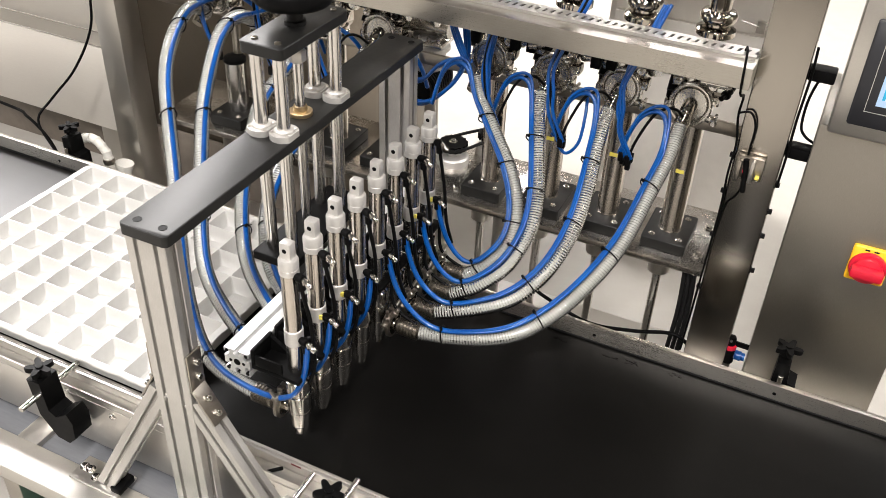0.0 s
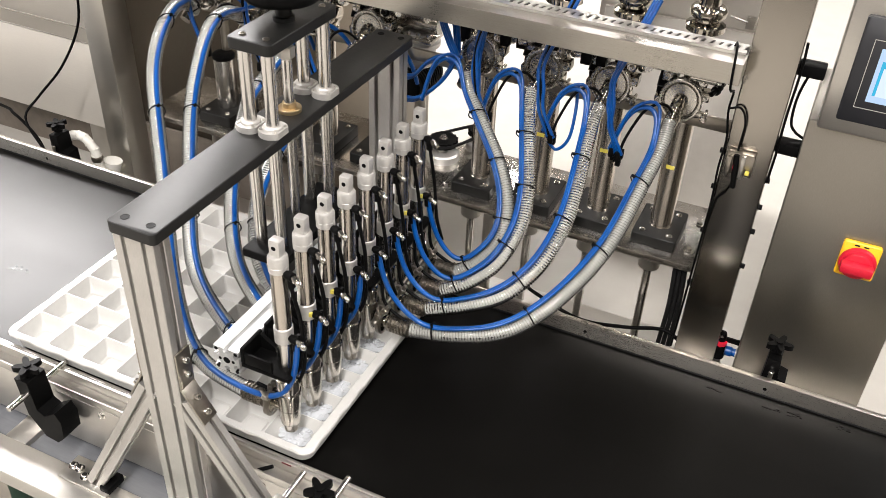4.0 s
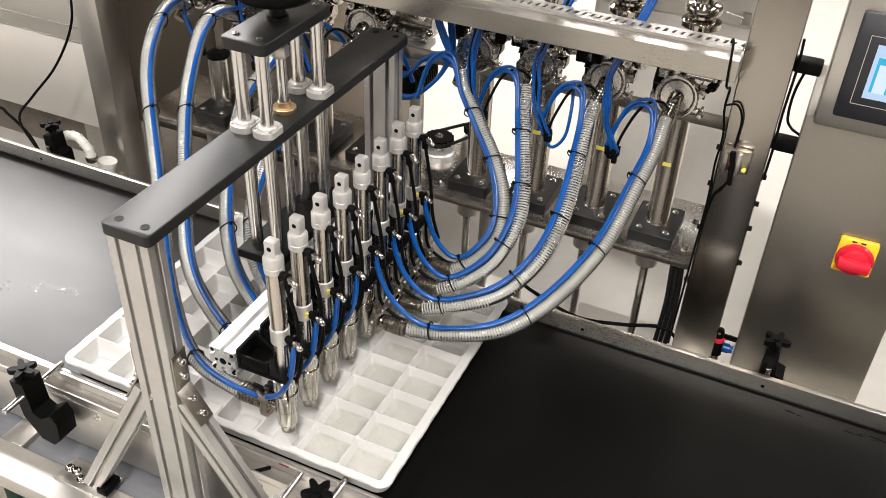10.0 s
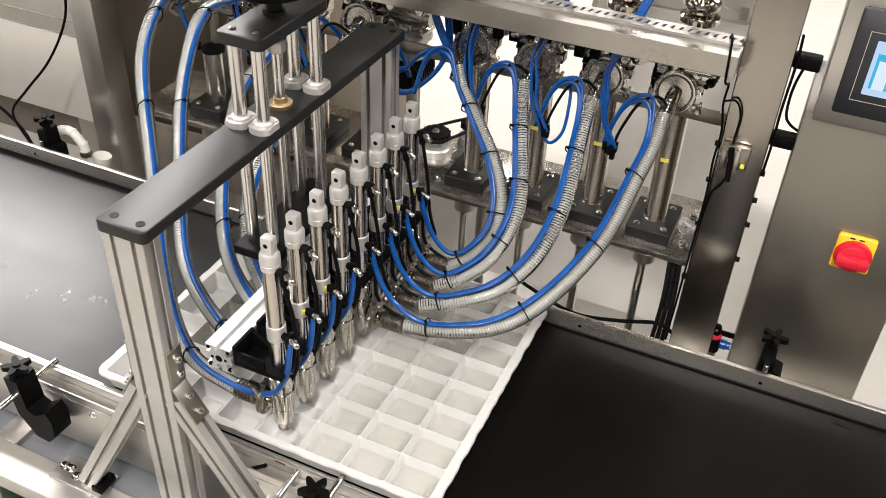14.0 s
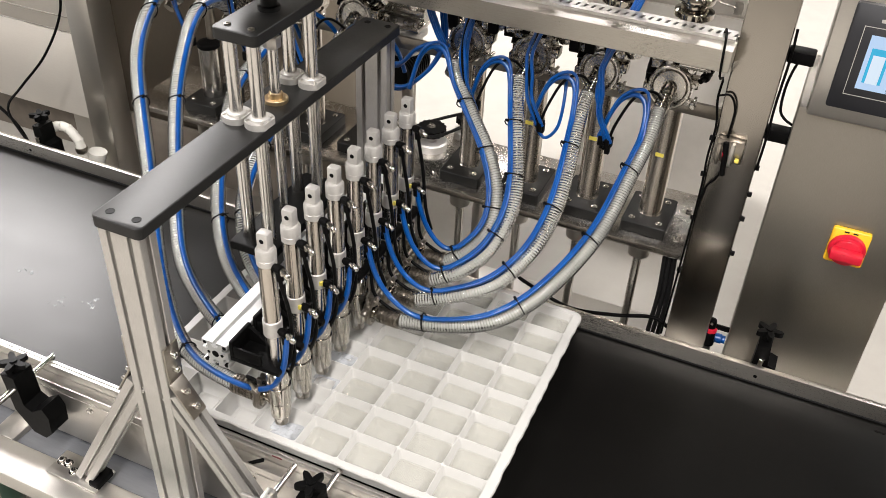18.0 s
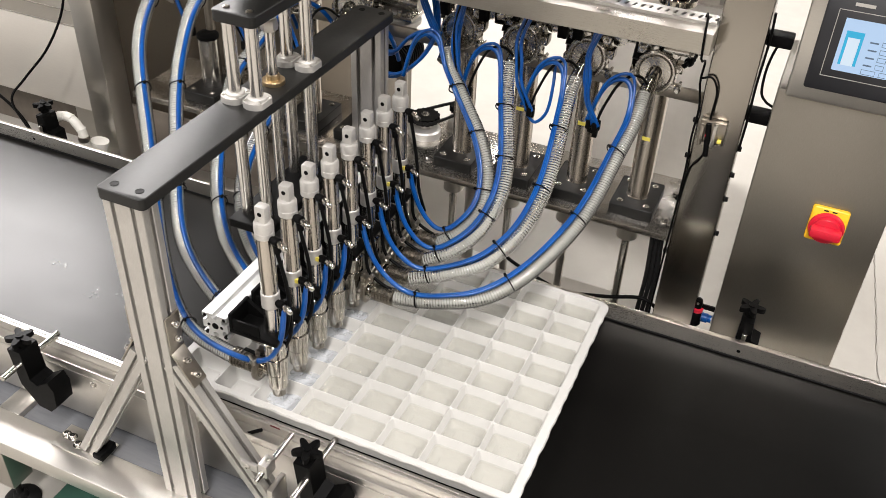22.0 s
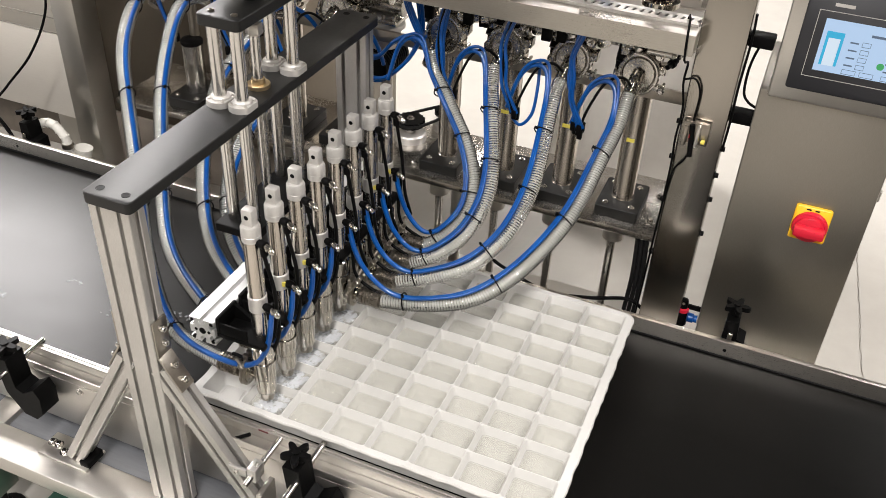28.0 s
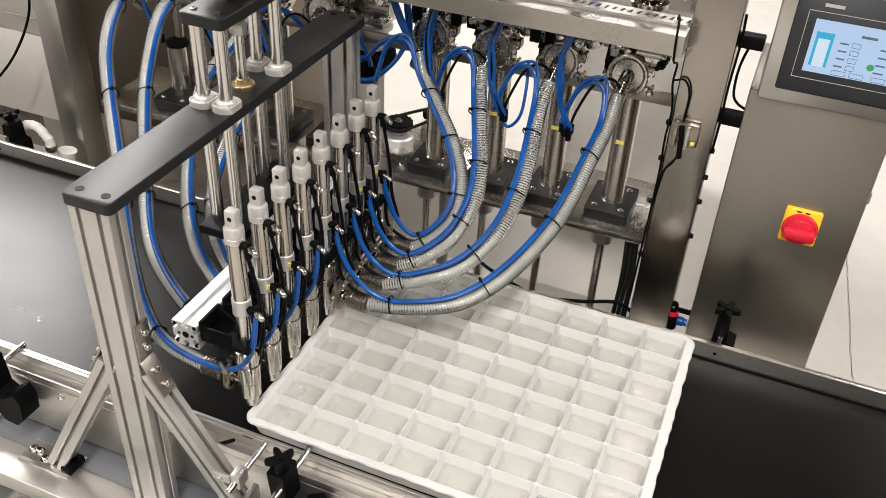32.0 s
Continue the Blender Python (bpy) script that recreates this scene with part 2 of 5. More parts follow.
def plate(bm, x0, x1, y0, y1, z0, z1, r=0.01, edge=0.0015, seg=5):
    """A flat plate with rounded corners seen from above and softened rims."""
    pts = []
    for cx, cy, a in ((x1 - r, y1 - r, 0), (x0 + r, y1 - r, 90), (x0 + r, y0 + r, 180), (x1 - r, y0 + r, 270)):
        for k in range(seg + 1):
            w = radians(a + 90 * k / seg)
            pts.append((cx + r * math.cos(w), cy + r * math.sin(w)))
    cx, cy = (x0 + x1) / 2, (y0 + y1) / 2

    def ring(z, inset):
        sx, sy = 1 - 2 * inset / (x1 - x0), 1 - 2 * inset / (y1 - y0)
        return [bm.verts.new((cx + (x - cx) * sx, cy + (y - cy) * sy, z)) for x, y in pts]
    rings = [ring(z0, edge), ring(z0 + edge, 0), ring(z1 - edge, 0), ring(z1, edge)] if edge else [ring(z0, 0), ring(z1, 0)]
    for a, b in zip(rings, rings[1:]):
        for i in range(len(pts)):
            j = (i + 1) % len(pts)
            bm.faces.new((a[i], a[j], b[j], b[i])).smooth = True
    bm.faces.new(rings[-1])
    bm.faces.new(rings[0][::-1])
    return bm


def frame_on(p0, p1):
    """Two directions square to the line from p0 to p1."""
    d = (Vector(p1) - Vector(p0)).normalized()
    u = d.cross(Vector((0, 0, 1)) if abs(d.z) < 0.9 else Vector((1, 0, 0))).normalized()
    return d, u, d.cross(u)


def lathe(bm, p0, p1, profile, seg=20):
    """A turned body: profile holds (way along p0 to p1 in metres, radius)."""
    p0 = Vector(p0)
    d, u, v = frame_on(p0, p1)
    rings = []
    for s, r in profile:
        c = p0 + d * s
        rings.append([bm.verts.new(c + (u * math.cos(2 * math.pi * i / seg) + v * math.sin(2 * math.pi * i / seg)) * max(r, 1e-5)) for i in range(seg)])
    for a, b in zip(rings, rings[1:]):
        for i in range(seg):
            j = (i + 1) % seg
            bm.faces.new((a[i], a[j], b[j], b[i])).smooth = True
    bm.faces.new(rings[0][::-1])
    bm.faces.new(rings[-1])
    return bm


def rod(bm, p0, p1, r, seg=16, edge=0.0):
    n = (Vector(p1) - Vector(p0)).length
    if edge:
        return lathe(bm, p0, p1, [(0, r - edge), (edge, r), (n - edge, r), (n, r - edge)], seg)
    return lathe(bm, p0, p1, [(0, r), (n, r)], seg)


def curve_points(ctrl, n):
    """A smooth line through control points, n points evenly along it."""
    ctrl = [Vector(c) for c in ctrl]
    pts = [ctrl[0] * 2 - ctrl[1]] + ctrl + [ctrl[-1] * 2 - ctrl[-2]]
    fine = []
    for i in range(1, len(pts) - 2):
        a, b, c, d = pts[i - 1:i + 3]
        for k in range(24):
            t = k / 24
            fine.append(0.5 * (2 * b + (c - a) * t + (2 * a - 5 * b + 4 * c - d) * t * t + (3 * b - a - 3 * c + d) * t ** 3))
    fine.append(pts[-2])
    run = [0.0]
    for a, b in zip(fine, fine[1:]):
        run.append(run[-1] + (b - a).length)
    out, j = [], 0
    for k in range(n):
        s = run[-1] * k / (n - 1)
        while j < len(run) - 2 and run[j + 1] < s:
            j += 1
        f = (s - run[j]) / max(run[j + 1] - run[j], 1e-9)
        out.append(fine[j].lerp(fine[j + 1], min(max(f, 0), 1)))
    return out, run[-1]


def moving_frames(pts):
    out, u = [], None
    for i, p in enumerate(pts):
        d = (pts[min(i + 1, len(pts) - 1)] - pts[max(i - 1, 0)]).normalized()
        if u is None:
            u = d.cross(Vector((0, 0, 1)) if abs(d.z) < 0.9 else Vector((1, 0, 0))).normalized()
        u = (u - d * u.dot(d)).normalized()
        out.append((p, u, d.cross(u), d))
    return out


def sweep(bm, pts, r, seg=12, cap=True):
    rings = []
    for p, u, v, _ in moving_frames(pts):
        rings.append([bm.verts.new(p + (u * math.cos(2 * math.pi * i / seg) + v * math.sin(2 * math.pi * i / seg)) * r) for i in range(seg)])
    for a, b in zip(rings, rings[1:]):
        for i in range(seg):
            j = (i + 1) % seg
            bm.faces.new((a[i], a[j], b[j], b[i])).smooth = True
    if cap:
        bm.faces.new(rings[0][::-1])
        bm.faces.new(rings[-1])
    return bm


def prism(bm, outline, z0, z1, m=None):
    """An outline (x, y) drawn out from z0 to z1, then laid by m."""
    a = [bm.verts.new((x, y, z0)) for x, y in outline]
    b = [bm.verts.new((x, y, z1)) for x, y in outline]
    n = len(outline)
    for i in range(n):
        j = (i + 1) % n
        bm.faces.new((a[i], a[j], b[j], b[i]))
    bm.faces.new(a[::-1])
    bm.faces.new(b)
    if m is not None:
        bmesh.ops.transform(bm, matrix=m, verts=a + b)
    return bm


def fresh():
    return bmesh.new()


def mesh_of(name, bm, mat, smooth=40):
    bmesh.ops.recalc_face_normals(bm, faces=bm.faces[:])
    me = bpy.data.meshes.new(name)
    bm.to_mesh(me)
    bm.free()
    me.materials.append(mat)
    if smooth < 0:
        me.polygons.foreach_set("use_smooth", [True] * len(me.polygons))
    if smooth:
        me.set_sharp_from_angle(angle=radians(abs(smooth)))
    return me


def thing(name, at, label, category, group="", kind=""):
    """An empty at the thing's base, that its parts hang on."""
    ob = new(name)
    ob.empty_display_size = 0.05
    ob.matrix_basis = Matrix.Translation(at)
    return tagged(ob, label, category, group, kind)


def part(name, bm, mat, parent, label="", smooth=40):
    """One mesh, drawn in the world's space, hung under a thing or a part."""
    root = parent
    while root.parent:
        root = root.parent
    bmesh.ops.transform(bm, matrix=root.matrix_basis.inverted(), verts=bm.verts[:])
    ob = new(name, mesh_of(name, bm, mat, smooth))
    ob.parent = parent
    return tagged(ob, label) if label else ob


def single(name, bm, mat, label, category, group="", kind="", smooth=40):
    """A thing that is one mesh."""
    return tagged(new(name, mesh_of(name, bm, mat, smooth)), label, category, group, kind)


def hex_bolt(bm, p, axis, r=0.006, h=0.005, washer=True):
    """A bolt head with its washer on the point p, that looks along axis."""
    p, a = Vector(p), Vector(axis).normalized()
    if washer:
        rod(bm, p, p + a * 0.0015, r * 1.5, 14)
    lathe(bm, p + a * 0.0012, p + a, [(0, r), (h * 0.85, r), (h, r * 0.82)], 6)
    return bm


def cap_screw(bm, p, axis, r=0.006, h=0.006):
    p, a = Vector(p), Vector(axis).normalized()
    lathe(bm, p, p + a, [(0, r), (h * 0.85, r), (h, r * 0.88), (h, r * 0.5), (h * 0.4, r * 0.5)], 12)
    return bm


def t_slot(w, d, pw=0.04, pd=0.04, slot=0.008, deep=0.011):
    """The outline of an extruded profile of w by d, with a slot in the middle of each pitch on every side."""
    out = []
    corners = [(-w / 2, -d / 2), (w / 2, -d / 2), (w / 2, d / 2), (-w / 2, d / 2)]
    for side, ((ax, ay), (bx, by)) in enumerate(zip(corners, corners[1:] + corners[:1])):
        n = math.hypot(bx - ax, by - ay)
        pitch = pd if side % 2 else pw
        ux, uy = (bx - ax) / n, (by - ay) / n
        ix, iy = -uy, ux
        c = 0.0015
        out.append((ax + ux * c, ay + uy * c))
        for k in range(round(n / pitch)):
            s = pitch * (k + 0.5)
            for ds, dd in ((-slot / 2 - 0.0012, 0), (-slot / 2, 0.0012), (-slot / 2, deep * 0.45), (-slot, deep * 0.5), (-slot * 0.5, deep), (slot * 0.5, deep), (slot, deep * 0.5), (slot / 2, deep * 0.45), (slot / 2, 0.0012), (slot / 2 + 0.0012, 0)):
                out.append((ax + ux * (s + ds) + ix * dd, ay + uy * (s + ds) + iy * dd))
        out.append((bx - ux * c, by - uy * c))
    return out


def profile_bar(bm, p0, p1, w, d, side, pw=0.04, pd=0.04, slot=0.008, deep=0.011):
    """A slotted profile from p0 to p1; side: the direction of its width w."""
    p0, p1 = Vector(p0), Vector(p1)
    ax = (p1 - p0).normalized()
    u = Vector(side)
    u = (u - ax * u.dot(ax)).normalized()
    v = ax.cross(u)
    m = Matrix(((u.x, v.x, ax.x, p0.x), (u.y, v.y, ax.y, p0.y), (u.z, v.z, ax.z, p0.z), (0, 0, 0, 1)))
    return prism(bm, t_slot(w, d, pw, pd, slot, deep), 0, (p1 - p0).length, m)


def line(bm, ctrl, r, n=40, seg=12):
    """A tube or cable through control points."""
    return sweep(bm, curve_points(ctrl, n)[0], r, max(seg, 12))


def coil(bm, pts, radius, pitch, wire, per_turn=10):
    """A spring that winds along the points."""
    run = [0.0]
    for a, b in zip(pts, pts[1:]):
        run.append(run[-1] + (b - a).length)
    fr = moving_frames(pts)
    n = int(run[-1] / pitch * per_turn)
    rings, j = [], 0
    for k in range(n + 1):
        s = run[-1] * k / n
        while j < len(run) - 2 and run[j + 1] < s:
            j += 1
        f = (s - run[j]) / (run[j + 1] - run[j])
        (p, u, v, d), (p2, u2, v2, d2) = fr[j], fr[j + 1]
        c, uu, vv, dd = p.lerp(p2, f), u.lerp(u2, f), v.lerp(v2, f), d.lerp(d2, f)
        a = 2 * math.pi * s / pitch
        out = uu * math.cos(a) + vv * math.sin(a)
        m = c + out * radius
        rings.append([bm.verts.new(m + out * wire), bm.verts.new(m - out * wire * 0.6 + dd * wire), bm.verts.new(m - out * wire * 0.6 - dd * wire)])
    for a, b in zip(rings, rings[1:]):
        for i in range(3):
            j2 = (i + 1) % 3
            bm.faces.new((a[i], a[j2], b[j2], b[i])).smooth = True
    return bm

# ---- the hall ----
bm = box(fresh(), -7.5, 8.0, -6.0, 9.0, FLOOR - 0.1, FLOOR)
ground = single("ground", bm, FLOORMAT, "pale painted concrete hall floor with fine cracks", "floor", kind="structure")
for nm, a in (("wall_east", (8.0, 8.15, -6.0, 9.0)), ("wall_south", (-7.65, 8.15, -6.15, -6.0)), ("wall_north", (-7.65, 8.15, 9.0, 9.15))):
    single(nm, box(fresh(), *a, FLOOR, 4.4), WALLPAINT, "unseen plain wall of the hall, kept dark for the reflections", "wall", kind="structure")
west = fresh()
for q in ((-6.0, -4.85, FLOOR, 4.4), (-0.35, 9.0, FLOOR, 4.4), (-4.85, -0.35, FLOOR, -0.25), (-4.85, -0.35, 2.65, 4.4)):
    box(west, -7.65, -7.5, *q)
single("wall_west", west, WALLPAINT, "unseen plain wall, kept dark, with a tall window opening", "wall", kind="structure")
crack = fresh()
cpts = [Vector(p) for p in ((1.17, 2.6, 0), (1.19, 2.1, 0), (1.207, 1.85, 0), (1.222, 1.67, 0), (1.231, 1.49, 0), (1.238, 1.366, 0), (1.259, 1.13, 0), (1.27, 0.9, 0), (1.262, 0.6, 0), (1.28, 0.2, 0))]
strip = []
for i in range(61):
    u = i / 60 * (len(cpts) - 1)
    p = cpts[int(u)].lerp(cpts[min(int(u) + 1, len(cpts) - 1)], u - int(u))
    o, w = 0.003 * math.sin(2.3 * i) + 0.002 * math.sin(5.9 * i), 0.0011 + 0.0005 * math.sin(1.7 * i)
    strip.append([crack.verts.new((p.x + o + e, p.y, FLOOR + 0.0008)) for e in (-w, w)])
for a, b in zip(strip, strip[1:]):
    crack.faces.new((a[0], a[1], b[1], b[0]))
single("floor_crack", crack, BROWNSTEEL, "fine dark joint in the pale floor", "crack", kind="structure")
single("ceiling", box(fresh(), -7.65, 8.15, -6.15, 9.15, 4.4, 4.5), DARKCEILING, "unseen hall ceiling, kept dark for the reflections", "ceiling", kind="structure")
single("floor_marking", box(fresh(), -0.56, 0.4, -0.5, 0.35, FLOOR, FLOOR + 0.004), GREEN, "dark green painted patch of floor under the conveyor", "floor", kind="structure")

# ---- the conveyor ----
Y0, Y1 = -0.078, 0.559          # inner faces of the two side rails
XA, XB = -2.6, 2.4
conveyor = thing("belt_conveyor", (0, 0.24, FLOOR), "low stainless belt conveyor with a black belt and side rails", "conveyor")
part("belt", box(fresh(), XA, XB, Y0 + 0.002, Y1 - 0.002, -0.006, 0.0), BELT, conveyor, "smooth black conveyor belt", 0)
part("slider_bed", box(fresh(), XA, XB, Y0, Y1, -0.03, -0.007), STEEL_X, conveyor)
far = fresh()
box(far, XA, XB, Y1, Y1 + 0.0135, -0.12, 0.0435, 0.0015)
far_rail = part("far_rail", far, RAILSTEEL, conveyor, "brushed steel side rail with rivet holes")
# added black strip: the belt's reflection low on the rail's inner face
part("belt_reflection_strip", box(fresh(), XA, XB, Y1 - 0.003, Y1 - 0.0002, 0.0005, 0.005, 0.0005), RUBBER, far_rail, "black strip for the belt's dark reflection in the rail")
near = fresh()
box(near, XA, XB, Y0 - 0.007, Y0, -0.03, 0.031, 0.001)
box(near, XA, XB, Y0 - 0.0145, Y0 - 0.0075, 0.026, 0.030, 0.001)
near_rail = part("near_rail", near, STEEL_X, conveyor, "brushed steel side rail")
ledge = fresh()
box(ledge, XA, XB, Y0 - 0.032, Y0 - 0.0075, -0.006, -0.002, 0.001)
box(ledge, XA, XB, Y0 - 0.036, Y0 - 0.032, -0.016, 0.004, 0.001)
part("ledge", ledge, STEEL_X, conveyor, "folded steel ledge along the near side")
for sx in (0.046, -0.78, 0.95):
    part("slot", plate(fresh(), sx - 0.03, sx + 0.03, 0.013, 0.022, -0.0004, 0.0004, 0.0042, 0.0), PLASTIC, near_rail).matrix_basis = Matrix.Translation((0, Y0 - 0.0076, 0)) @ pose(0, 0, 0, 90)
part("slot_insert", box(fresh(), 0.036, 0.058, Y0 - 0.0150, Y0 - 0.0142, 0.0262, 0.0298), DARKRED, near_rail, "dark red insert")
part("stop_lever", rod(fresh(), (0.018, Y0 - 0.020, 0.012), (-0.012, Y0 - 0.030, -0.004), 0.004, 10), PLASTIC, near_rail, "thin black lever")
bm = fresh()
box(bm, XA, XB, Y0 - 0.036, Y0 - 0.028, -0.15, -0.017, 0.001)
side = part("side_panel", bm, STEEL_X, conveyor, "folded steel side panel with bolts")
for k in range(9):
    x = -2.015 + 0.409 * k
    part("rivet_hole", rod(fresh(), (x, Y1 - 0.0004, 0.021), (x, Y1 + 0.004, 0.021), 0.0042, 12), PLASTIC, far_rail)
    hx = -1.60 + 0.4 * k
    part("bolt", hex_bolt(fresh(), (hx, Y0 - 0.036, -0.033), (0, -1, 0), 0.006, 0.005), POLISHED, side)
# lower frame: two long box tubes, cross members, legs with levelling feet
for nm, ya, yb in (("near_beam", -0.255, -0.175), ("far_beam", 0.66, 0.74)):
    part(nm, box(fresh(), XA, XB, ya, yb, -0.20, -0.155, 0.004), STEEL_X, conveyor, "square steel tube of the lower frame")
for x in (-2.2, -0.62, 1.3, 2.2):
    part("cross_member", box(fresh(), x - 0.03, x + 0.03, -0.175, 0.66, -0.198, -0.158, 0.003), STEEL, conveyor)
    for y in (-0.215, 0.70):
        leg = part("leg", box(fresh(), x - 0.02, x + 0.03, y - 0.03, y + 0.03, -0.34, -0.20, 0.003), DARKSTEEL, conveyor)
        foot = fresh()
        rod(foot, (x, y, FLOOR + 0.03), (x, y, -0.34), 0.008, 10)
        lathe(foot, (x, y, FLOOR), (x, y, 0), [(0, 0.042), (0.012, 0.042), (0.018, 0.036), (0.022, 0.018), (0.035, 0.014)], 20)
        part("levelling_foot", foot, RUBBER, leg, "black levelling foot on a threaded stud")
# a grey sheet under the belt, seen between panel and beam
part("drip_sheet", box(fresh(), XA, XB, -0.174, Y1 - 0.002, -0.182, -0.172), surface("grey_sheet", (0.10, 0.104, 0.112), (0.15, 0.155, 0.165), (0.30, 0.42), 0.0, 20, (1, 8, 1), 0.03, 2), conveyor, "grey sheet under the belt")


def star_clamp(x, y, side_sign, label):
    """A guide-rail holder: a black clamp body, a five-armed knob on top, and a steel rod across the line."""
    t = thing("guide_clamp", (x, y, -0.02), label, "clamp", "guide-rail clamps")
    s = side_sign
    drop = -0.022 if s < 0 else 0.0
    body = fresh()
    prism(body, [(-0.020, 0.078), (0.008, 0.078), (0.012, 0.030), (0.030, 0.024), (0.032, -0.05), (-0.022, -0.05)] if s > 0 else [(-0.024, 0.086), (0.010, 0.086), (0.016, 0.012), (0.034, 0.002), (0.066, 0.024), (0.078, 0.002), (0.074, -0.045), (0.054, -0.066), (0.022, -0.062), (-0.014, -0.012)], -0.024, 0.024,
          Matrix.Translation((x, y, drop)) @ pose(0, 0, 0, 90))
    part("body", body, PLASTIC, t, "moulded black clamp body")
    knob = fresh()
    pts = []
    for k in range(40):
        a = 2 * math.pi * k / 40
        r = 0.021 + 0.009 * math.cos(5 * a)
        pts.append((r * math.cos(a), r * math.sin(a)))
    prism(knob, pts, 0.0, 0.012, Matrix.Translation((x - 0.006, y, 0.098 + drop)))
    rod(knob, (x - 0.006, y, 0.084 + drop), (x - 0.006, y, 0.098 + drop), 0.013, 18)
    rod(knob, (x - 0.006, y, 0.109 + drop), (x - 0.006, y, 0.113 + drop), 0.008, 18)
    part("star_knob", knob, PLASTIC, t, "black five-armed star knob")
    if s < 0:
        rd = rod(fresh(), (x + 0.004, y - 0.075, 0.055 + drop), (x + 0.004, y + 0.085, 0.055 + drop), 0.0065, 14, 0.001)
    else:
        rd = rod(fresh(), (x - 0.004, y - 0.030, 0.050), (x - 0.004, y - 0.030, -0.050), 0.0060, 14, 0.001)
    part("rod", rd, POLISHED, t, "bright steel rod")
    return t


star_clamp(0.168, -0.155, -1, "black guide-rail clamp with star knob on the near panel")
star_clamp(-0.525, -0.155, -1, "black guide-rail clamp with star knob on the near panel")
star_clamp(0.855, 0.62, 1, "black guide-rail clamp with star knob beside the far rail")
star_clamp(-1.19, 0.62, 1, "black guide-rail clamp with star knob beside the far rail")

# ---- the gantry over the belt ----
gantry = thing("nozzle_gantry", (-0.125, -0.18, -0.155), "aluminium profile gantry with a black top plate across the belt", "gantry")
CX = -0.126
part("column", profile_bar(fresh(), (CX, -0.180, -0.155), (CX, -0.180, 0.570), 0.080, 0.040, (1, 0, 0)), ALU, gantry, "slotted aluminium profile column")
part("column", profile_bar(fresh(), (CX, 0.645, -0.155), (CX, 0.645, 0.570), 0.080, 0.040, (1, 0, 0)), ALU, gantry, "slotted aluminium profile column")
top = part("top_plate", plate(fresh(), -0.170, -0.0765, -0.2055, 0.676, 0.570, 0.592, 0.010), BLACK, gantry, "black anodised top plate")
# flat black discs paint the darkness inside the plate's screw holes
for x in (-0.1476, -0.0976):
    for y in (-0.184, 0.651):
        b = fresh()
        lathe(b, (x, y, 0.5922), (x, y, 1), [(0, 0.0076), (0.0005, 0.0076), (0.0005, 0.0060), (0.0002, 0.0058)], 16)
        ring = part("screw", b, PLASTIC, top)
        part("socket", lathe(fresh(), (x, y, 0.5921), (x, y, 1), [(0, 0.0058), (0.0002, 0.0058), (0.0002, 0.0)], 6), PLASTIC, ring)
for s, fx in ((-1, -0.374), (1, 0.140)):
    brace_top = Vector((CX + s * 0.047, -0.180, 0.2055))
    brace_foot = Vector((fx, -0.180, -0.150))
    part("brace", profile_bar(fresh(), brace_foot, brace_top + (brace_top - brace_foot).normalized() * 0.022, 0.037, 0.040, (0, 1, 0)), ALU, gantry, "slanted slotted aluminium brace")
    # a bent joining plate: one leg on the column's face, the other on the brace's back
    run = (brace_foot - brace_top).normalized()
    face = Vector((-run.z * s, 0, run.x * s)) * (1 if s > 0 else 1)
    if face.z < 0:
        face = -face
    knee = Vector((CX + s * 0.0405, -0.18, 0.259))
    g = fresh()
    box(g, min(knee.x, knee.x + s * 0.004), max(knee.x, knee.x + s * 0.004), -0.198, -0.162, 0.258, 0.338, 0.001)
    start = brace_top + face * 0.0222 + run * ((knee.x - brace_top.x - face.x * 0.0222) / run.x)
    tilt = Matrix((run, Vector((0, 1, 0)), face)).transposed().to_4x4() if s < 0 else Matrix((run, Vector((0, -1, 0)), face)).transposed().to_4x4()
    leg_bm = fresh()
    box(leg_bm, 0, 0.080, -0.018, 0.018, -0.0015, 0.0025, 0.001)
    leg_bm.transform(Matrix.Translation(start) @ tilt)
    leg_mesh = bpy.data.meshes.new("leg")
    leg_bm.to_mesh(leg_mesh)
    g.from_mesh(leg_mesh)
    gp = part("gusset", g, BROWNSTEEL, gantry, "bent dull steel joining plate with four bolts")
    for z in (0.285, 0.318):
        part("bolt", cap_screw(fresh(), (knee.x + s * 0.004, -0.18, z), (s, 0, 0), 0.0062, 0.009), POLISHED, gp)
    for d in (0.030, 0.063):
        part("bolt", cap_screw(fresh(), start + run * d + face * 0.0025, face, 0.0062, 0.009), POLISHED, gp)
    foot = fresh()
    box(foot, fx - 0.085 if s < 0 else fx - 0.02, fx + 0.045 if s < 0 else fx + 0.085, -0.212, -0.150, -0.155, -0.149, 0.001)
    fp = part("foot_plate", foot, STEEL, gantry, "bolted steel foot plate")
    for dx in (0.03, 0.055, 0.072):
        part("bolt", hex_bolt(fresh(), (fx + s * dx, -0.19 + 0.012 * (dx > 0.05), -0.149), (0, 0, 1), 0.007, 0.007), POLISHED, fp)

part("corner_bracket", box(fresh(), -0.352, -0.328, -0.204, -0.156, -0.155, -0.136, 0.003), PLASTIC, gantry, "black corner bracket")
sensor = thing("rod_holder", (0.09, -0.19, 0.03), "small aluminium clamp with a bright cross rod on the brace", "clamp")
part("block", box(fresh(), 0.080, 0.100, -0.203, -0.172, 0.018, 0.052, 0.003), ALU, sensor, "pale clamp block")
part("block", box(fresh(), 0.040, 0.080, -0.204, -0.196, 0.026, 0.046, 0.003), ALU, sensor)
